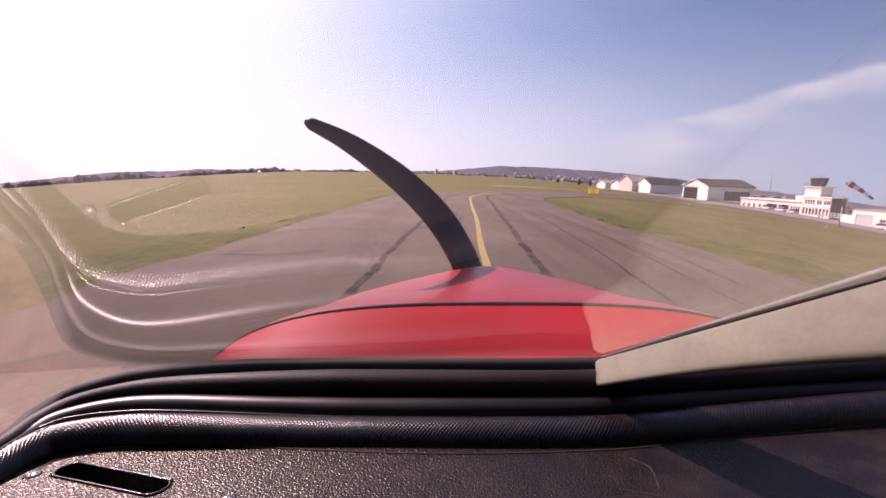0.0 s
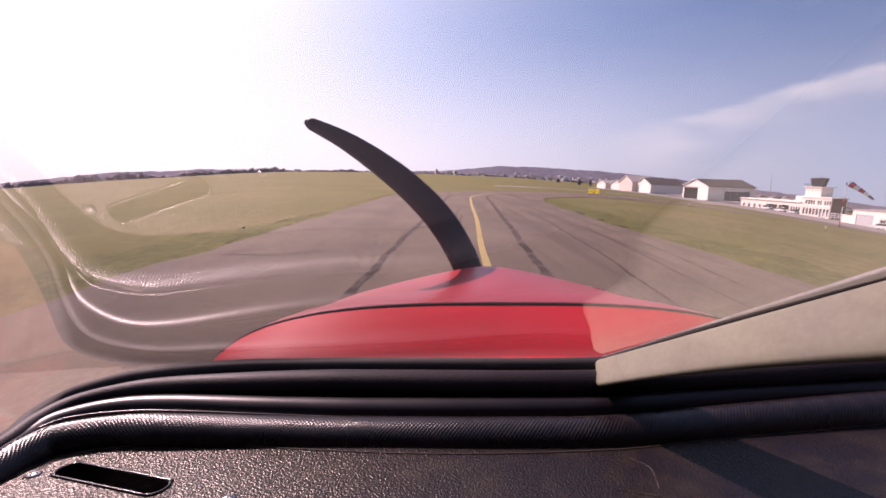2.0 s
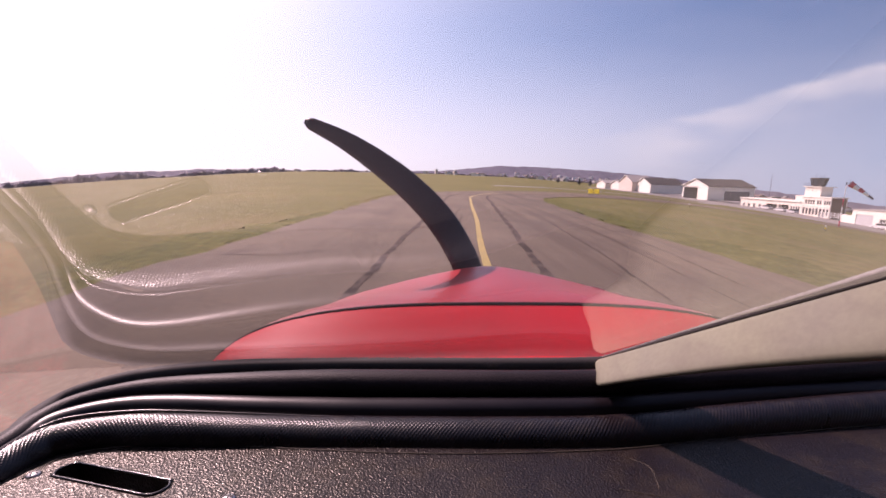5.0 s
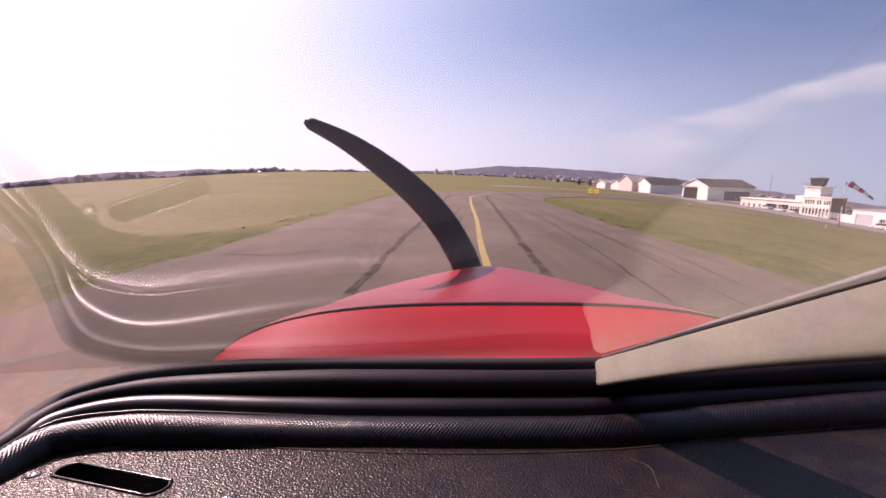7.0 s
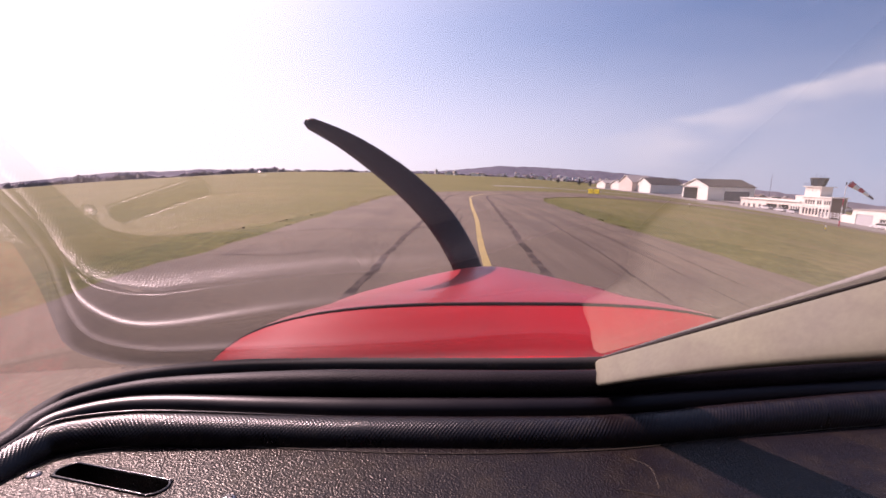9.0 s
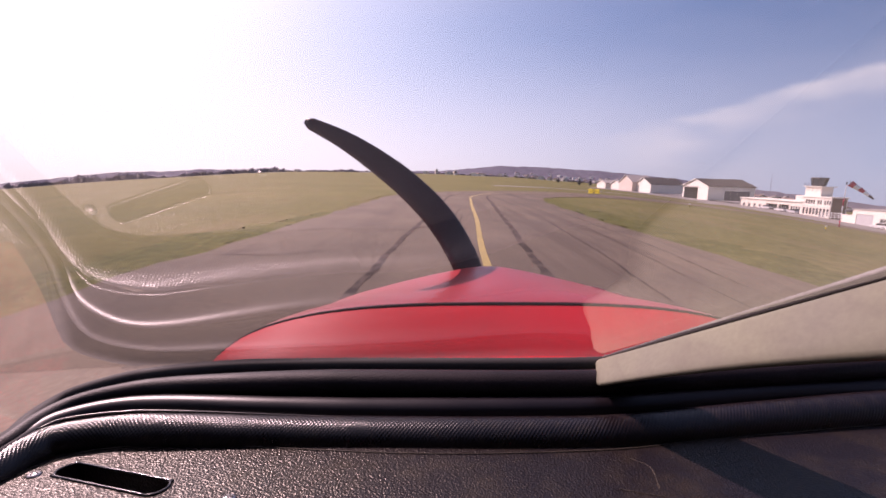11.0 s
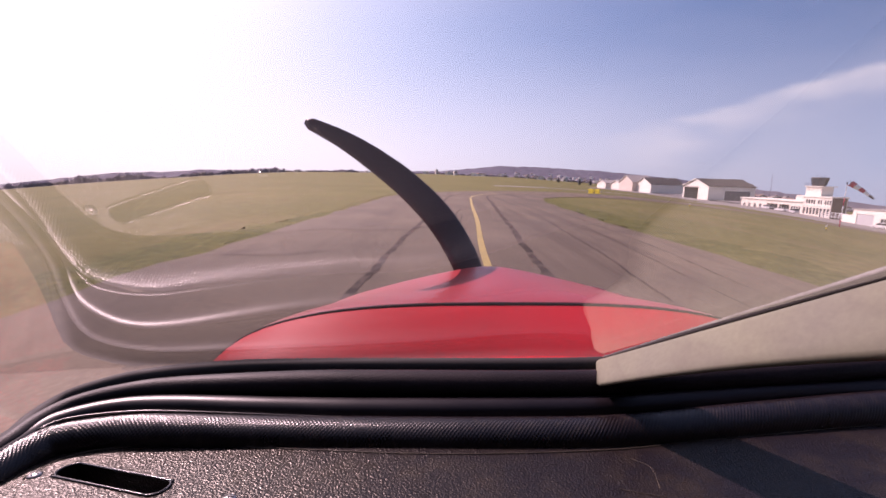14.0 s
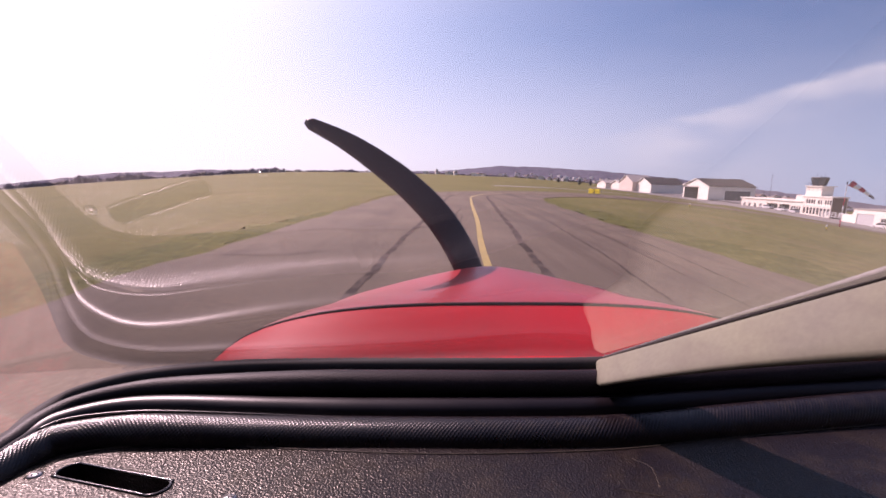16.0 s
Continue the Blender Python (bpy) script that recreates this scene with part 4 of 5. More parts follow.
def hangar(x, y, w, length, eave, ridge, mat, roof_mat, label, door=None, door_leaf=None, side_holes=(), side_windows=(), front_windows=(), group="hangars in the row"):
    h = thing("hangar", site(x, y), label, "hangar", group)
    t = 0.3
    fr = wall_holes(bmesh.new(), w, eave, 0, t, [door] if door else [])
    part("front_wall", fr, mat, h)
    gb = prism(bmesh.new(), [(0, eave), (w, eave), (w / 2, ridge)], 0, t)
    part("gable", gb, mat, h)
    part("rear_wall", boxed(0, w, length - t, length, 0, eave), mat, h)
    part("rear_gable", prism(bmesh.new(), [(0, eave), (w, eave), (w / 2, ridge)], length - t, length), mat, h)
    part("side_wall", boxed(0, t, t + 0.003, length - t - 0.003, 0, eave), mat, h)
    # the side wall that shows, with its openings
    tmp = wall_holes(bmesh.new(), length - 2 * t - 0.006, eave, 0, t, list(side_holes), x0=t + 0.003)
    for v in tmp.verts:
        v.co = Vector((w - v.co.y, v.co.x, v.co.z))
    part("side_wall", tmp, mat, h)
    o = 0.6
    sl = (ridge - eave) / (w / 2)
    for sgn in (-1, 1):
        xe = w / 2 + sgn * (w / 2 + o)
        pts = [(w / 2, ridge + 0.02), (xe, eave - sl * o + 0.02), (xe, eave - sl * o + 0.24), (w / 2, ridge + 0.24)]
        part("roof_slope", prism(bmesh.new(), pts, -0.5, length + 0.4), roof_mat, h)
        bg = prism(bmesh.new(), [(w / 2, ridge + 0.0), (xe, eave - sl * o), (xe, eave - sl * o + 0.26), (w / 2, ridge + 0.26)], -0.62, -0.5)
        part("bargeboard", bg, "white_wall", h)
    if door:
        a, b, c, d = door
        n = 4
        lo, hi = door_leaf or (0, 0)
        for k in range(n):
            xa, xb = a + (b - a) * k / n, a + (b - a) * (k + 1) / n
            if lo <= (k + 0.5) / n <= hi:
                continue
            leaf = boxed(xa + 0.02, xb - 0.02, 0.34, 0.42, 0.05, d - 0.05)
            lf = part("door_leaf", leaf, "white_wall", h)
            for q in range(4):
                part("batten", boxed(xa + 0.06, xb - 0.06, 0.30, 0.339, 0.4 + q * (d - 1) / 3, 0.55 + q * (d - 1) / 3), "white_metal", lf)
        part("lintel", boxed(a - 0.3, b + 0.3, -0.08, -0.003, d, d + 0.5), "pale_roof", h)
        part("floor_slab", boxed(t, w - t, t, length - t, 0.0, 0.06), "dark_inside", h)
    for a, b, c, d in side_windows:
        window(h, a, b, c, d, y=w - 0.08, side=True, bars=3)
    for a, b, c, d in front_windows:
        window(h, a, b, c, d, bars=1)
    for a, b, c, d in side_holes:
        n = 4
        for k in range(n):
            ya, yb = a + (b - a) * k / n, a + (b - a) * (k + 1) / n
            part("side_door_leaf", boxed(w - 0.22, w - 0.16, ya + 0.03, yb - 0.03, 0.05, d), "glazed_door", h)
    return h


def build_row():
    hangar(119, 214, 20.5, 21, 6.2, 9.4, "white_wall", "grey_roof", "white hangar with dark grey roof and half-open doors", door=(1.0, 12.6, 0, 5.4), door_leaf=(0.0, 0.99),
           side_holes=[(7.5, 19.0, 0, 4.2)], side_windows=[(2.0, 5.8, 2.4, 3.6)])
    hangar(119, 267, 19.5, 19, 5.0, 8.6, "white_wall", "grey_roof", "white gabled hangar with grey roof, closed", side_windows=[(3, 8, 2.4, 3.4), (10, 15, 2.4, 3.4)])
    hangar(116, 285, 20, 13, 5.6, 9.6, "pink_wall", "pale_roof", "cream gabled hangar with pale roof, closed")
    hangar(116, 326, 17, 12, 3.8, 5.8, "cream_wall", "pale_roof", "low cream shed with pale roof beyond the hangars", group="sheds")
    hangar(119, 306, 15, 12, 3.8, 6.2, "cream_wall", "pale_roof", "low cream shed with pale roof beyond the hangars", group="sheds")


def build_terminal():
    tm = thing("terminal_building", site(124, 178.5, 41), "cream two-storey terminal with long glazed ground floor, control tower on top", "terminal")
    L = 41.4
    low = 4.6
    t = 0.35
    x0, x1, h1 = 30.2, L, 6.5
    # low wing: doors at its far end, a glazed porch, then the tall block
    bays = [(1.2 + 3.0 * k, 2.5 + 3.0 * k, 0.0, 2.9) for k in range(4)]
    porch = [(14.0, 19.5, 0.0, 3.3), (20.2, 25.0, 0.0, 3.3)] + [(25.7 + 1.1 * k, 26.5 + 1.1 * k, 0.6, 3.0) for k in range(4)]
    part("wing_wall", wall_holes(bmesh.new(), 30.2, low, 0, t, bays + porch), "cream_wall", tm)
    part("wing_roof", boxed(-0.4, 30.2, -0.5, 11, low, low + 0.35), "white_wall", tm)
    part("wing_side", boxed(0, t, t, 11, 0, low), "cream_wall", tm)
    part("wing_back", boxed(0, 30.2, 10.7, 11, 0, low), "cream_wall", tm)
    part("wing_floor", boxed(t, 30.2, t, 10.7, 0, 0.05), "dark_inside", tm)
    for a, b, c, d in bays:
        window(tm, a, b, 0.1, d, y=0.12, bars=1)
    for a, b, c, d in porch:
        if c == 0.0:
            window(tm, a, b, 0.0, d, y=1.2, bars=4, frame_mat="dark_metal")
        else:
            window(tm, a, b, c, d, y=0.12, bars=0)
    window(tm, x0 - 3.4, x0 - 0.9, 5.5, 6.5, y=0.87, bars=3)
    # block
    holes1 = [(x0 + 0.7 + 1.32 * k, x0 + 1.6 + 1.32 * k, 0.2 if k in (5, 6) else 0.8, 3.0) for k in range(8)]
    holes2 = [(x0 + 1.4 + 1.0 * k, x0 + 2.15 + 1.0 * k, 4.2, 5.7) for k in range(4)] + [(x0 + 6.1 + 0.95 * k, x0 + 6.8 + 0.95 * k, 4.2, 5.7) for k in range(2)] + \
             [(x0 + 8.7 + 0.85 * k, x0 + 9.35 + 0.85 * k, 4.2, 5.7) for k in range(3)]
    part("block_wall", wall_holes(bmesh.new(), x1 - x0, h1, 0, t, holes1 + holes2, x0=x0), "cream_wall", tm)
    part("block_side", boxed(x1 - t, x1, t + 0.003, 5.0, 0, h1), "brown_wall", tm, "brown brick end wall")
    part("block_inner_side", boxed(x0, x0 + t, t + 0.003, 5.0, low + 0.36, h1), "cream_wall", tm)
    part("block_back", boxed(x0, x1, 5.003, 5.3, 0, h1), "cream_wall", tm)
    part("block_floor", boxed(x0 + 0.36, x1 - 0.36, t, 5.0, 3.7, 3.9), "dark_inside", tm)
    part("block_roof", boxed(x0 - 0.3, x1 + 0.3, -0.3, 5.5, h1, h1 + 0.35), "white_wall", tm)
    part("string_course", boxed(x0, x1, -0.12, -0.003, 3.6, 3.95), "white_wall", tm)
    for a, b, c, d in holes1 + holes2:
        window(tm, a, b, c, d, y=0.14, bars=0)
    # penthouse block carrying the cab
    p0, p1, h2 = x0 - 0.2, x0 + 6.0, 9.9
    ports = [(p0 + 0.9 + 1.6 * k, p0 + 1.4 + 1.6 * k, 8.6, 9.1) for k in range(4)]
    pw = wall_holes(bmesh.new(), p1 - p0, h2 - 6.86, 0, t, [(a, b, c - 6.86, d - 6.86) for a, b, c, d in ports], x0=p0)
    for v in pw.verts:
        v.co.z += 6.86
        v.co.y += 0.8
    part("penthouse_wall", pw, "cream_wall", tm)
    part("penthouse_core", boxed(p0 + 0.003, p1 - 0.003, 1.16, 4.7, 6.86, h2), "cream_wall", tm)
    for a, b, c, d in ports:
        window(tm, a, b, c, d, y=0.95, bars=0)
    part("annex", boxed(x0 - 4.0, x0 - 0.31, 0.9, 5.0, 4.96, 6.9), "cream_wall", tm)
    part("penthouse_roof", boxed(p0 - 0.5, p1 + 0.7, 0.3, 5.2, h2, h2 + 0.25), "white_wall", tm)
    # railing of the walkway
    for k in range(12):
        xx = p0 - 0.4 + (p1 - p0 + 1.0) * k / 11
        part("rail_post", boxed(xx - 0.03, xx + 0.03, 0.4, 0.46, h2 + 0.25, h2 + 1.15), "dark_metal", tm)
    part("handrail", boxed(p0 - 0.45, p1 + 0.65, 0.39, 0.47, h2 + 1.15, h2 + 1.22), "dark_metal", tm)
    # glazed cab: eight leaning panes between posts
    cx, cy, zb, zt = (p0 + p1) / 2 - 0.5, 2.8, h2 + 0.6, h2 + 2.8
    n = 8
    part("cab_base", tube(bmesh.new(), (cx, cy, h2 + 0.25), (cx, cy, zb), 1.75, 1.8, 8), "dark_metal", tm, "dark base of the tower cab")
    for k in range(n):
        a0, a1 = 2 * math.pi * (k + 0.0) / n, 2 * math.pi * (k + 1.0) / n
        bm = bmesh.new()
        e = 0.05
        c0 = [(cx + r * math.cos(a), cy + r * math.sin(a), z) for a, r, z in
              ((a0 + e, 1.8, zb), (a1 - e, 1.8, zb), (a1 - e, 2.3, zt), (a0 + e, 2.3, zt))]
        c1 = [(cx + (q[0] - cx) * 0.97, cy + (q[1] - cy) * 0.97, q[2]) for q in c0]
        va, vb = [bm.verts.new(q) for q in c0], [bm.verts.new(q) for q in c1]
        bm.faces.new(va)
        bm.faces.new(vb[::-1])
        for i in range(4):
            bm.faces.new((va[i], vb[i], vb[(i + 1) % 4], va[(i + 1) % 4]))
        part("cab_pane", bm, "cab_glass", tm, "blue-tinted leaning tower pane")
        part("cab_post", tube(bmesh.new(), (cx + 1.83 * math.cos(a0), cy + 1.83 * math.sin(a0), zb), (cx + 2.33 * math.cos(a0), cy + 2.33 * math.sin(a0), zt), 0.10, n=6),
             "dark_metal", tm)
    part("cab_roof", tube(bmesh.new(), (cx, cy, zt), (cx, cy, zt + 0.35), 2.5, 2.35, 8), "dark_metal", tm, "flat dark cab roof")
    for dx, hh in ((-1.5, 1.5), (0.3, 0.9), (1.6, 1.2)):
        part("aerial", tube(bmesh.new(), (cx + dx, cy, zt + 0.34), (cx + dx, cy, zt + 0.34 + hh), 0.05, 0.03, 6), "dark_metal", tm)


def build_sheds():
    s = thing("workshop", site(117, 126), "low white flat-roofed workshop with grey doors", "workshop")
    t = 0.3
    doors = [(5.2, 10.2, 0, 3.4), (15.0, 18.2, 0, 3.2), (23.0, 27.5, 0, 3.6)]
    holes = doors + [(12.0, 13.6, 1.4, 2.6)]
    part("front_wall", wall_holes(bmesh.new(), 26.0, 4.6, 0, t, [h for h in holes if h[1] < 29 and h[0] > 3], x0=4.0), "white_wall", s)
    part("annex", boxed(0, 4.0, 0.4, 6, 0, 2.8), "white_wall", s)
    part("side_wall", boxed(29.7, 30, t + 0.003, 10, 0, 4.6), "white_wall", s)
    part("side_wall", boxed(4.0, 4.3, t + 0.003, 10, 0, 4.6), "white_wall", s)
    part("rear_wall", boxed(4, 30, 10.003, 10.3, 0, 4.6), "white_wall", s)
    part("flat_roof", boxed(3.8, 30.2, -0.2, 10.5, 4.6, 4.85), "pale_roof", s)
    part("chimney", boxed(10.6, 11.5, 3, 3.9, 4.85, 7.4, bevel=0.04), "white_wall", s)
    part("roof_vent", boxed(25.0, 25.8, 3, 3.8, 4.85, 6.2, bevel=0.04), "white_wall", s)
    for a, b, c, d in doors:
        n = max(3, int((b - a) / 0.6))
        if a == 15.0:
            # sheet set back in the open bay, coloured as its shade
            part("bay_shade", boxed(a - 0.5, b + 0.5, 4.0, 4.1, 0, 3.4), "dark_inside", s)
            continue
        leaf = part("roller_door", boxed(a, b, 0.16, 0.2, 0.02, d), "metal_door", s, "pale grey ribbed roller door")
        for k in range(n):
            part("rib", boxed(a, b, 0.13, 0.159, 0.1 + (d - 0.2) * k / n, 0.16 + (d - 0.2) * k / n), "white_metal", leaf)
    window(s, 12.0, 13.6, 1.4, 2.6, y=0.1)
    # long hangar further along the apron
    g = thing("hangar", site(112, 72), "long white hangar with a strip of windows and open dark doorway", "hangar", "hangars in the row")
    L, h = 44.0, 7.5
    wins = [(2.0 + 2.0 * k, 3.8 + 2.0 * k, 3.6, 4.4) for k in range(11)]
    part("front_wall", wall_holes(bmesh.new(), L, h, 0, t, wins + [(26.0, 35.0, 0, 5.0)]), "white_wall", g)
    for a, b, c, d in wins:
        window(g, a, b, c, d, y=0.1)
    part("side_wall", boxed(0, t, t + 0.003, 22, 0, h), "white_wall", g)
    part("side_wall", boxed(L - t, L, t + 0.003, 22, 0, h), "white_wall", g)
    part("rear_wall", boxed(0, L, 22.003, 22.3, 0, h), "white_wall", g)
    part("roof_slab", boxed(-0.3, L + 0.3, -0.3, 22.6, h, h + 0.3), "pale_roof", g)
    # leaf coloured near-black, as the shaded inside of the doorway
    part("door_leaf", boxed(24.0, 30.0, 0.36, 0.44, 0.03, 5.1), "dark_inside", g)


def car(x, y, heading, mat, label):
    c = thing("car", pose(x, y, land(x, y) + 0.055, 0, 0, heading), label, "car", "cars parked by the terminal")
    b = bmesh.new()
    prism(b, [(-2.1, 0.35), (2.1, 0.35), (2.1, 0.75), (1.2, 0.9), (-1.9, 0.95), (-2.1, 0.8)], -0.85, 0.85)
    part("body", b, mat, c)
    part("cabin", prism(bmesh.new(), [(-1.8, 0.93), (1.1, 0.9), (0.4, 1.45), (-1.4, 1.47)], -0.72, 0.72), "window_glass", c)
    part("roof", boxed(-1.4, 0.4, -0.70, 0.70, 1.465, 1.51, bevel=0.015), mat, c)
    for wx in (-1.3, 1.3):
        for wy in (-0.8, 0.8):
            w = part("wheel", tube(bmesh.new(), (wx, wy - 0.1, 0.32), (wx, wy + 0.1, 0.32), 0.32, n=16), "rubber", c)
            part("rim", tube(bmesh.new(), (wx, wy - 0.11, 0.32), (wx, wy + 0.11, 0.32), 0.19, n=12), "white_metal", w)


def build_apron_things():
    car(118.5, 150, 90, "white_metal", "white parked car before the terminal")
    car(118.0, 144, 80, "metal_door", "silver parked car before the terminal")
    car(118.5, 157, 95, "white_metal", "white parked car before the terminal")
    car(111.5, 108, 90, "white_metal", "white parked car before the workshop")
    m = thing("radio_mast", pose(138, 182, land(138, 182)), "thin grey lattice radio mast behind the terminal", "mast")
    part("pole", tube(bmesh.new(), (0, 0, 0), (0, 0, 14), 0.08, 0.04, 8), "dark_metal", m)
    for z in (9, 11, 13):
        part("crossbar", boxed(-0.3, 0.3, -0.03, 0.03, z, z + 0.06), "dark_metal", m)
    f = thing("fence", pose(121, 138, land(121, 138), 0, 0, -90), "low white fence between terminal and workshop", "fence")
    for k in range(8):
        part("post", boxed(1 + k * 1.3, 1.1 + k * 1.3, 0, 0.1, 0, 1.9), "white_metal", f)
    for z in (0.5, 1.1, 1.7):
        part("rail", boxed(1.0, 10.2, -0.04, -0.003, z, z + 0.12), "white_metal", f)


def build_windsock():
    x, y = 62.7, 67.2
    z = land(x, y)
    w = thing("windsock", pose(x, y, z), "red and white striped windsock drooping from a white mast", "windsock")
    top = 2.35 - z
    for k in range(6):
        part("mast_band", tube(bmesh.new(), (0, 0, top * k / 6), (0, 0, top * (k + 1) / 6), 0.075 - 0.006 * k, 0.069 - 0.006 * k, 10), "sock_white" if k % 3 else "sock_red", w, smooth=True)
    part("swivel", tube(bmesh.new(), (0, 0, top - 0.1), (0, 0, top + 0.3), 0.09, 0.08, 10), "dark_metal", w)
    # hoop, and five bands that taper and sag towards the tail
    along = Vector((0.73, -0.68, 0)).normalized()
    at = lambda t: Vector((0, 0, top)) + along * (0.35 + 2.9 * t) + Vector((0, 0, 0.12 - 1.9 * t - 0.35 * t * t))
    rad = lambda t: 0.46 - 0.26 * t
    for k in range(5):
        verts, faces = [], []
        for i in range(5):
            t = (k + i / 4) / 5
            d = (at(t + 0.02) - at(t - 0.02)).normalized()
            side = d.cross(Vector((0, 0, 1))).normalized()
            up = side.cross(d)
            for j in range(20):
                a = 2 * math.pi * j / 20
                r = rad(t) * (1 + 0.07 * noise.noise((3 * math.cos(a), 3 * math.sin(a), 7 * t)))
                verts.append(at(t) + side * (math.cos(a) * r) + up * (math.sin(a) * r * (1 - 0.35 * t)))
        for i in range(4):
            for j in range(20):
                c, e = i * 20 + j, i * 20 + (j + 1) % 20
                faces.append((c, e, e + 20, c + 20))
        me = bpy.data.meshes.new("stripe")
        me.from_pydata(verts, [], faces)
        me.materials.append(M["sock_grey" if k == 4 else "sock_red" if k % 2 == 0 else "sock_white"])
        me.shade_smooth()
        part("stripe", me, "", w, "faded grey tail" if k == 4 else "")
    hoop = [at(0) + Vector((0, 0, 0.46 * math.sin(a))) + Vector((0.68, 0.73, 0)) * 0.46 * math.cos(a) for a in [2 * math.pi * j / 16 for j in range(17)]]
    part("hoop", sweep(hoop, lambda q: 0.025, step=0.1, n=8), "dark_metal", w)


def build_sign():
    x, y = 22.0, 62.8
    s = thing("taxiway_sign", pose(x, y, land(x, y), 0, 0, -65), "yellow taxiway sign with a black centre panel and black marks", "sign")
    w, h, z = 2.15, 0.62, 0.22
    part("board", boxed(-w / 2, w / 2, -0.06, 0.06, z, z + h, bevel=0.015), "sign_yellow", s)
    part("centre_panel", boxed(-0.17, 0.17, -0.068, -0.061, z + 0.05, z + h - 0.05), "black", s)
    part("bar", boxed(-0.10, 0.10, -0.074, -0.0685, z + 0.16, z + h - 0.16), "sign_yellow", s)
    for a in (-0.88, -0.62, -0.40, 0.40, 0.66, 0.90):
        part("bar", boxed(a - 0.03, a + 0.03, -0.070, -0.061, z + 0.22, z + h - 0.22), "black", s)
    for a in (-0.8, 0.0, 0.8):
        part("leg", boxed(a - 0.04, a + 0.04, -0.03, 0.03, -0.05, z), "dark_metal", s)


def build_edge_lights():
    for x, y in ((32.5, 36.0), (10.2, -4.0), (-7.4, -2.0), (28.5, 49.5)):
        e = thing("edge_light", pose(x, y, land(x, y)), "small white and yellow taxiway edge marker on a short stalk", "edge light", "taxiway edge markers")
        part("base", tube(bmesh.new(), (0, 0, -0.02), (0, 0, 0.05), 0.12, 0.10, 14), "dark_metal", e)
        part("stalk", tube(bmesh.new(), (0, 0, 0.05), (0, 0, 0.28), 0.03, 0.03, 10), "sign_yellow", e)
        lamp = bmesh.new()
        bmesh.ops.create_uvsphere(lamp, u_segments=12, v_segments=8, radius=0.07, matrix=Matrix.Translation((0, 0, 0.33)))
        part("lens", lamp, "white_metal", e, smooth=True)


build_row()
build_terminal()
build_sheds()
build_apron_things()
build_windsock()
build_sign()
build_edge_lights()


# ---- town, trees and far things ----
def house_proto(w, d, h, rh, wall_mat="house_wall", roof_mat="red_roof"):
    o = thing("house", Matrix.Identity(4), "small pale house with tiled roof in the distant town", "house", "houses of the distant town")
    part("walls", boxed(-w / 2, w / 2, -d / 2, d / 2, -3, h), wall_mat, o)
    part("roof", prism(bmesh.new(), [(-w / 2 - 0.4, h), (w / 2 + 0.4, h), (0, h + rh)], -d / 2 - 0.4, d / 2 + 0.4), roof_mat, o)
    for k in (-1, 1):
        part("window", boxed(k * w / 4 - 0.6, k * w / 4 + 0.6, -d / 2 - 0.05, -d / 2 - 0.004, h * 0.35, h * 0.75), "window_glass", o)
    return o


def build_town():
    rnd = random.Random(11)
    protos = [house_proto(11, 9, 5.5, 3.2), house_proto(14, 10, 6.5, 3.0), house_proto(18, 12, 9.0, 1.2, roof_mat="pale_roof")]
    bands = ((4, 21, 1300, 2000, 34), (33, 50, 900, 1500, 26), (-26, 4, 1400, 2000, 14))
    first = [True, True, True]
    for a0, a1, d0, d1, n in bands:
        for _ in range(n):
            a, d = radians(rnd.uniform(a0, a1)), rnd.uniform(d0, d1)
            x, y = d * math.sin(a), d * math.cos(a)
            k = rnd.randrange(3)
            m = pose(x, y, land(x, y) + rnd.uniform(0, 0.5), 0, 0, rnd.uniform(-60, 60))
            if first[k]:
                protos[k].matrix_world = m
                first[k] = False
            else:
                copy_thing(protos[k], m)
    # houses on the lower slope of the ridge behind the airfield
    for _ in range(70):
        deg, f = rnd.choice((rnd.uniform(8, 22), rnd.uniform(27, 46))), rnd.uniform(0.15, 0.9)
        a, d = radians(deg), 2600 * (0.80 + 0.13 * f)
        s, c = math.sin(a), math.cos(a)
        h = float(np.interp(deg, [p[0] for p in RIDGE], [p[1] for p in RIDGE]))
        lo, hi = land(2080 * s, 2080 * c) - 8, land(2600 * s, 2600 * c) * 0.5 + (EYE_Z + h) * 0.40
        copy_thing(protos[rnd.randrange(3)], pose(d * s, d * c, lo + (hi - lo) * f + 1.0, 0, 0, rnd.uniform(-60, 60)))


def build_tower_blocks():
    """Two pale blocks of flats that stand above the roofs of the town."""
    for az, dist, w, h in ((-0.9, 1560, 9, 17), (1.55, 1540, 11, 15)):
        a = radians(az)
        x, y = dist * math.sin(a), dist * math.cos(a)
        o = thing("apartment_block", pose(x, y, land(x, y) - 1, 0, 0, 20), "pale block of flats above the distant town", "apartment block", "blocks of flats in the town")
        part("walls", boxed(-w / 2, w / 2, -5, 5, 0, h), "house_wall", o)
        part("roof", boxed(-w / 2 - 0.3, w / 2 + 0.3, -5.3, 5.3, h, h + 0.8), "pale_roof", o)
        part("plant_room", boxed(-1.5, 1.5, -2, 2, h + 0.8, h + 3.2), "house_wall", o)
        for r in range(8):
            for c in (-1, 0, 1):
                part("window", boxed(c * w / 3.4 - 0.9, c * w / 3.4 + 0.9, -5.06, -5.004, 1.6 + r * h / 8.4, 3.2 + r * h / 8.4), "window_glass", o)


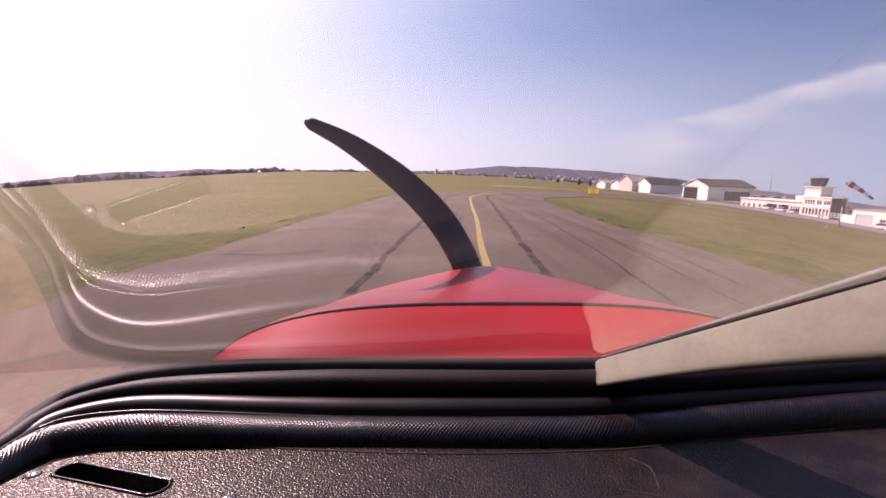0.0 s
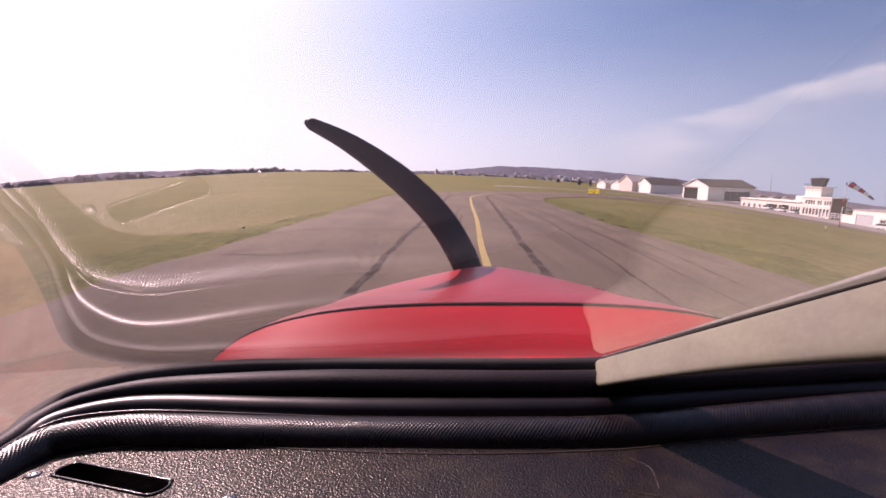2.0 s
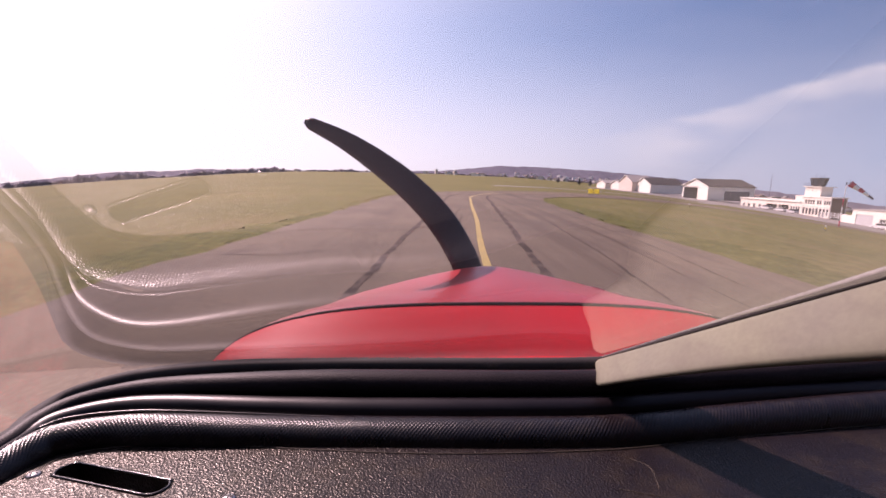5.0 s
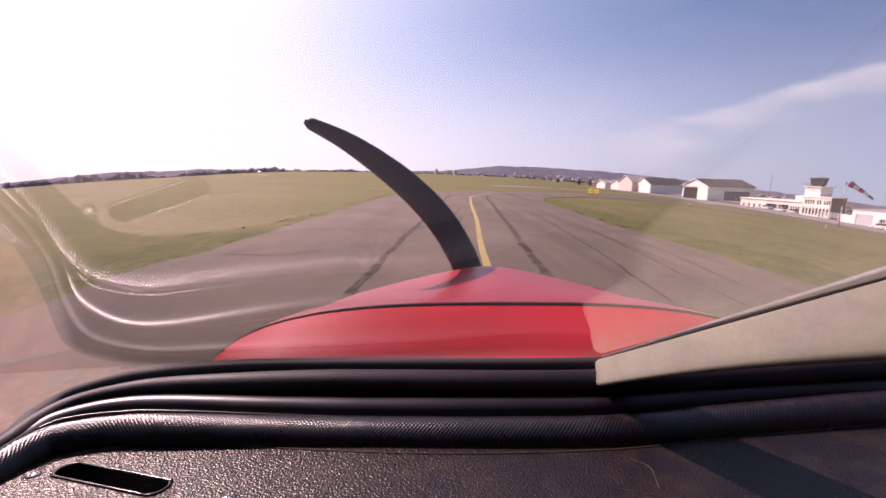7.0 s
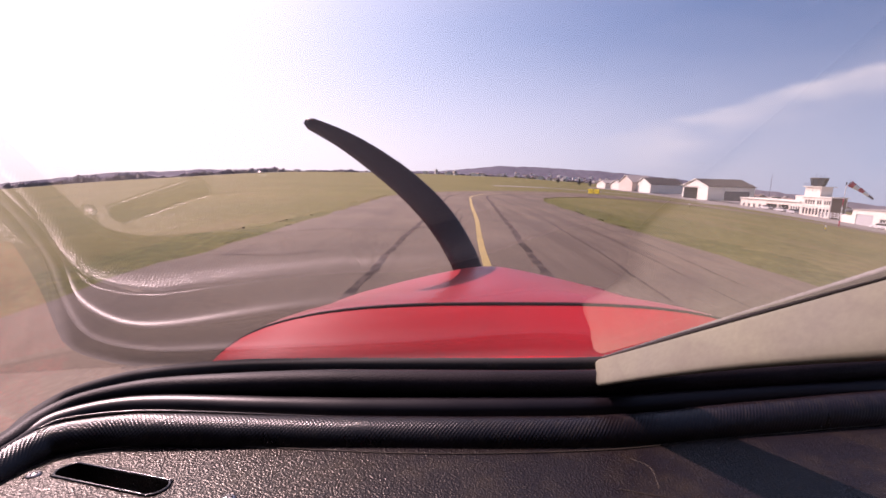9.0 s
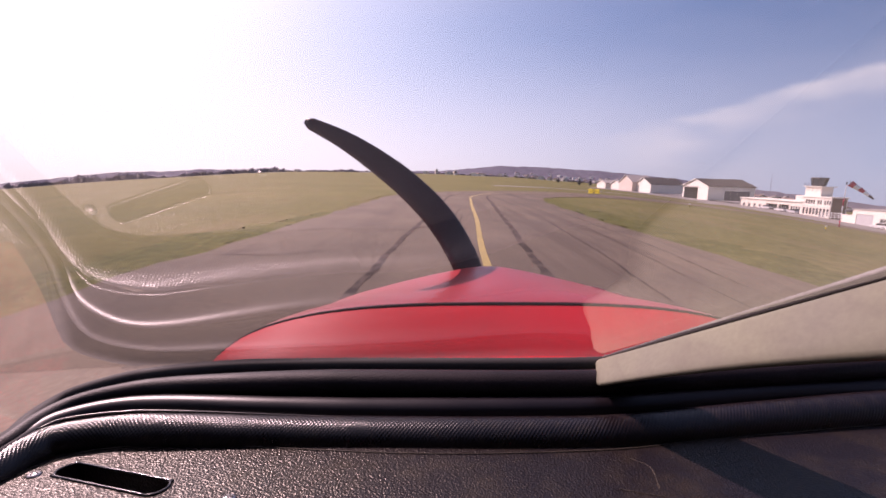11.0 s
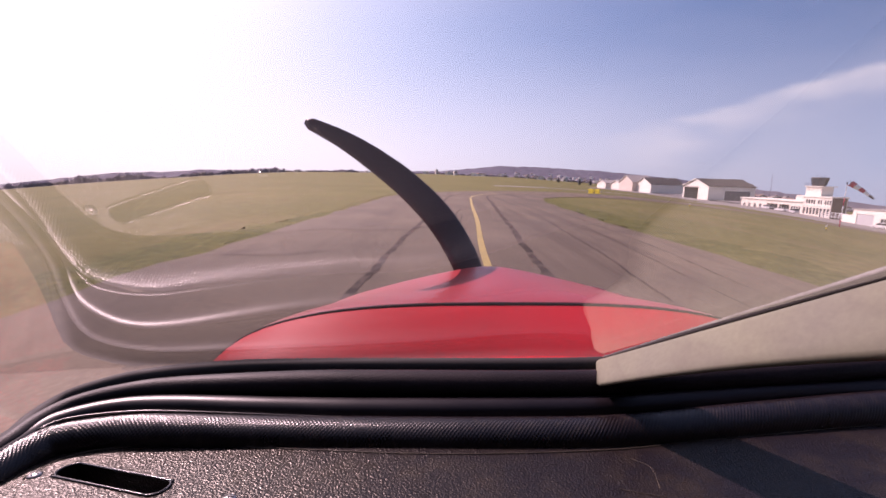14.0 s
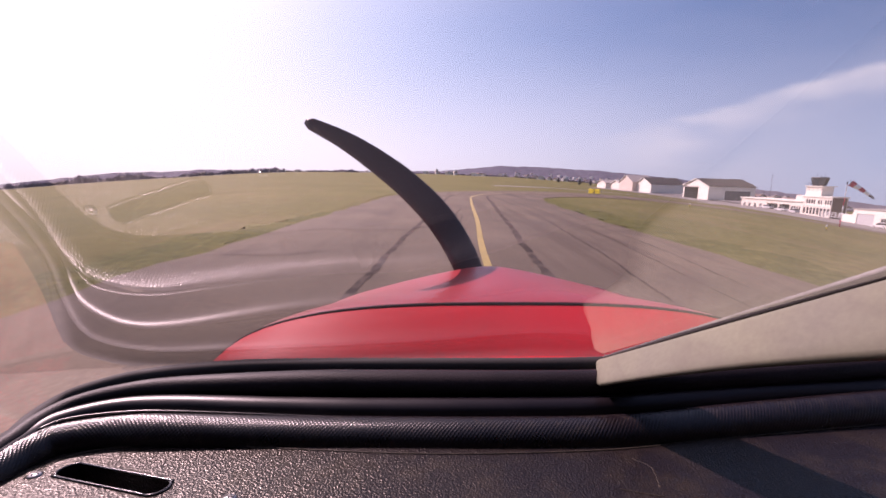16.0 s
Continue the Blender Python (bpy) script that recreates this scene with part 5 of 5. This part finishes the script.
def tree_proto(h, spread, conifer, seed):
    rnd = random.Random(seed)
    o = thing("tree", Matrix.Identity(4), "dark conifer beyond the field" if conifer else "dark leafless-looking tree beyond the field", "tree", "trees beyond the field")
    tr = bmesh.new()
    tube(tr, (0, 0, -0.5), (0, 0, h * 0.75), h * 0.03, h * 0.008, 8)
    for k in range(9):
        a, z = rnd.uniform(0, 6.28), h * rnd.uniform(0.3, 0.7)
        e = spread * rnd.uniform(0.4, 0.8)
        tube(tr, (0, 0, z), (e * math.cos(a), e * math.sin(a), z + e * (0.05 if conifer else 0.7)), h * 0.01, h * 0.003, 5)
    part("trunk", tr, "bark", o)
    verts, faces = [], []
    for k in range(900):
        t = rnd.random()
        if conifer:
            z = h * (0.15 + 0.85 * t)
            r = spread * (1 - t) * (0.75 + 0.25 * math.sin(t * 40)) * rnd.random() ** 0.4
        else:
            z = h * (0.35 + 0.65 * t)
            r = spread * math.sqrt(max(0, 1 - (2 * t - 0.9) ** 2)) * rnd.random() ** 0.4 * (0.8 + 0.3 * math.sin(k))
        a = rnd.uniform(0, 6.28)
        c = Vector((r * math.cos(a), r * math.sin(a), z))
        s = h * rnd.uniform(0.02, 0.045)
        q = Euler((rnd.uniform(0, 6), rnd.uniform(0, 6), rnd.uniform(0, 6))).to_matrix()
        i = len(verts)
        verts += [tuple(c + q @ Vector(p) * s) for p in ((-1, -0.6, 0), (1, -0.6, 0.2), (0.9, 0.7, 0), (-0.8, 0.6, -0.2))]
        faces.append((i, i + 1, i + 2, i + 3))
    me = bpy.data.meshes.new("crown")
    me.from_pydata(verts, [], faces)
    me.materials.append(M["leaf"])
    part("crown", me, "", o)
    return o


def build_trees():
    rnd = random.Random(5)
    protos = [tree_proto(6.5, 1.9, True, 1), tree_proto(5, 3.2, False, 2), tree_proto(4, 2.8, False, 3)]
    first = [True] * 3
    spots = [(14.9, 520), (17.5, 430), (18.8, 420), (21.0, 415), (21.5, 440)]
    spots += [(rnd.uniform(8, 19), rnd.uniform(800, 1300)) for _ in range(26)]
    spots += [(rnd.uniform(-46, -22), rnd.uniform(900, 1500)) for _ in range(10)]
    spots += [(rnd.uniform(-22, 6), rnd.uniform(1200, 1900)) for _ in range(12)]
    spots += [(rnd.uniform(30, 50), rnd.uniform(420, 700)) for _ in range(26)]
    for i, (az, d) in enumerate(spots):
        a = radians(az)
        x, y = d * math.sin(a), d * math.cos(a)
        k = 0 if i < 5 else rnd.choice((0, 1, 1, 2, 2))
        m = pose(x, y, land(x, y), 0, 0, rnd.uniform(0, 360))
        if first[k]:
            protos[k].matrix_world = m
            first[k] = False
        else:
            copy_thing(protos[k], m)


build_town()
build_tower_blocks()
build_trees()


def build_tufts():
    """Ragged grass along the edges of the asphalt."""
    rnd = random.Random(3)
    verts, faces = [], []

    def tuft(x, y, h, n):
        z = land(x, y)
        for _ in range(n):
            a, l = rnd.uniform(0, 6.28), rnd.uniform(0.3, 1.0) * h
            bx, by = x + rnd.gauss(0, 0.10), y + rnd.gauss(0, 0.10)
            wx, wy = math.cos(a) * 0.012, math.sin(a) * 0.012
            lx, ly = rnd.gauss(0, 0.4) * l, rnd.gauss(0, 0.4) * l
            i = len(verts)
            verts.extend(((bx - wx, by - wy, z), (bx + wx, by + wy, z), (bx + lx, by + ly, z + l)))
            faces.append((i, i + 1, i + 2))
    for edge, sgn in ((LEFT, -1), (RIGHT, 1)):
        for p in smooth_path([(*q, 0) for q in edge], 0.12):
            if p.y < 2 or p.y > 60:
                continue
            tuft(p.x + sgn * (0.05 + abs(rnd.gauss(0, 0.5))), p.y + rnd.gauss(0, 0.1), rnd.uniform(0.02, 0.06), 5)
    me = bpy.data.meshes.new("grass_tufts")
    me.from_pydata(verts, [], faces)
    me.materials.append(M["blade"])
    tagged(new("grass_tufts", me), "ragged dry grass tufts at the asphalt edge", "grass", kind="stuff")


build_tufts()
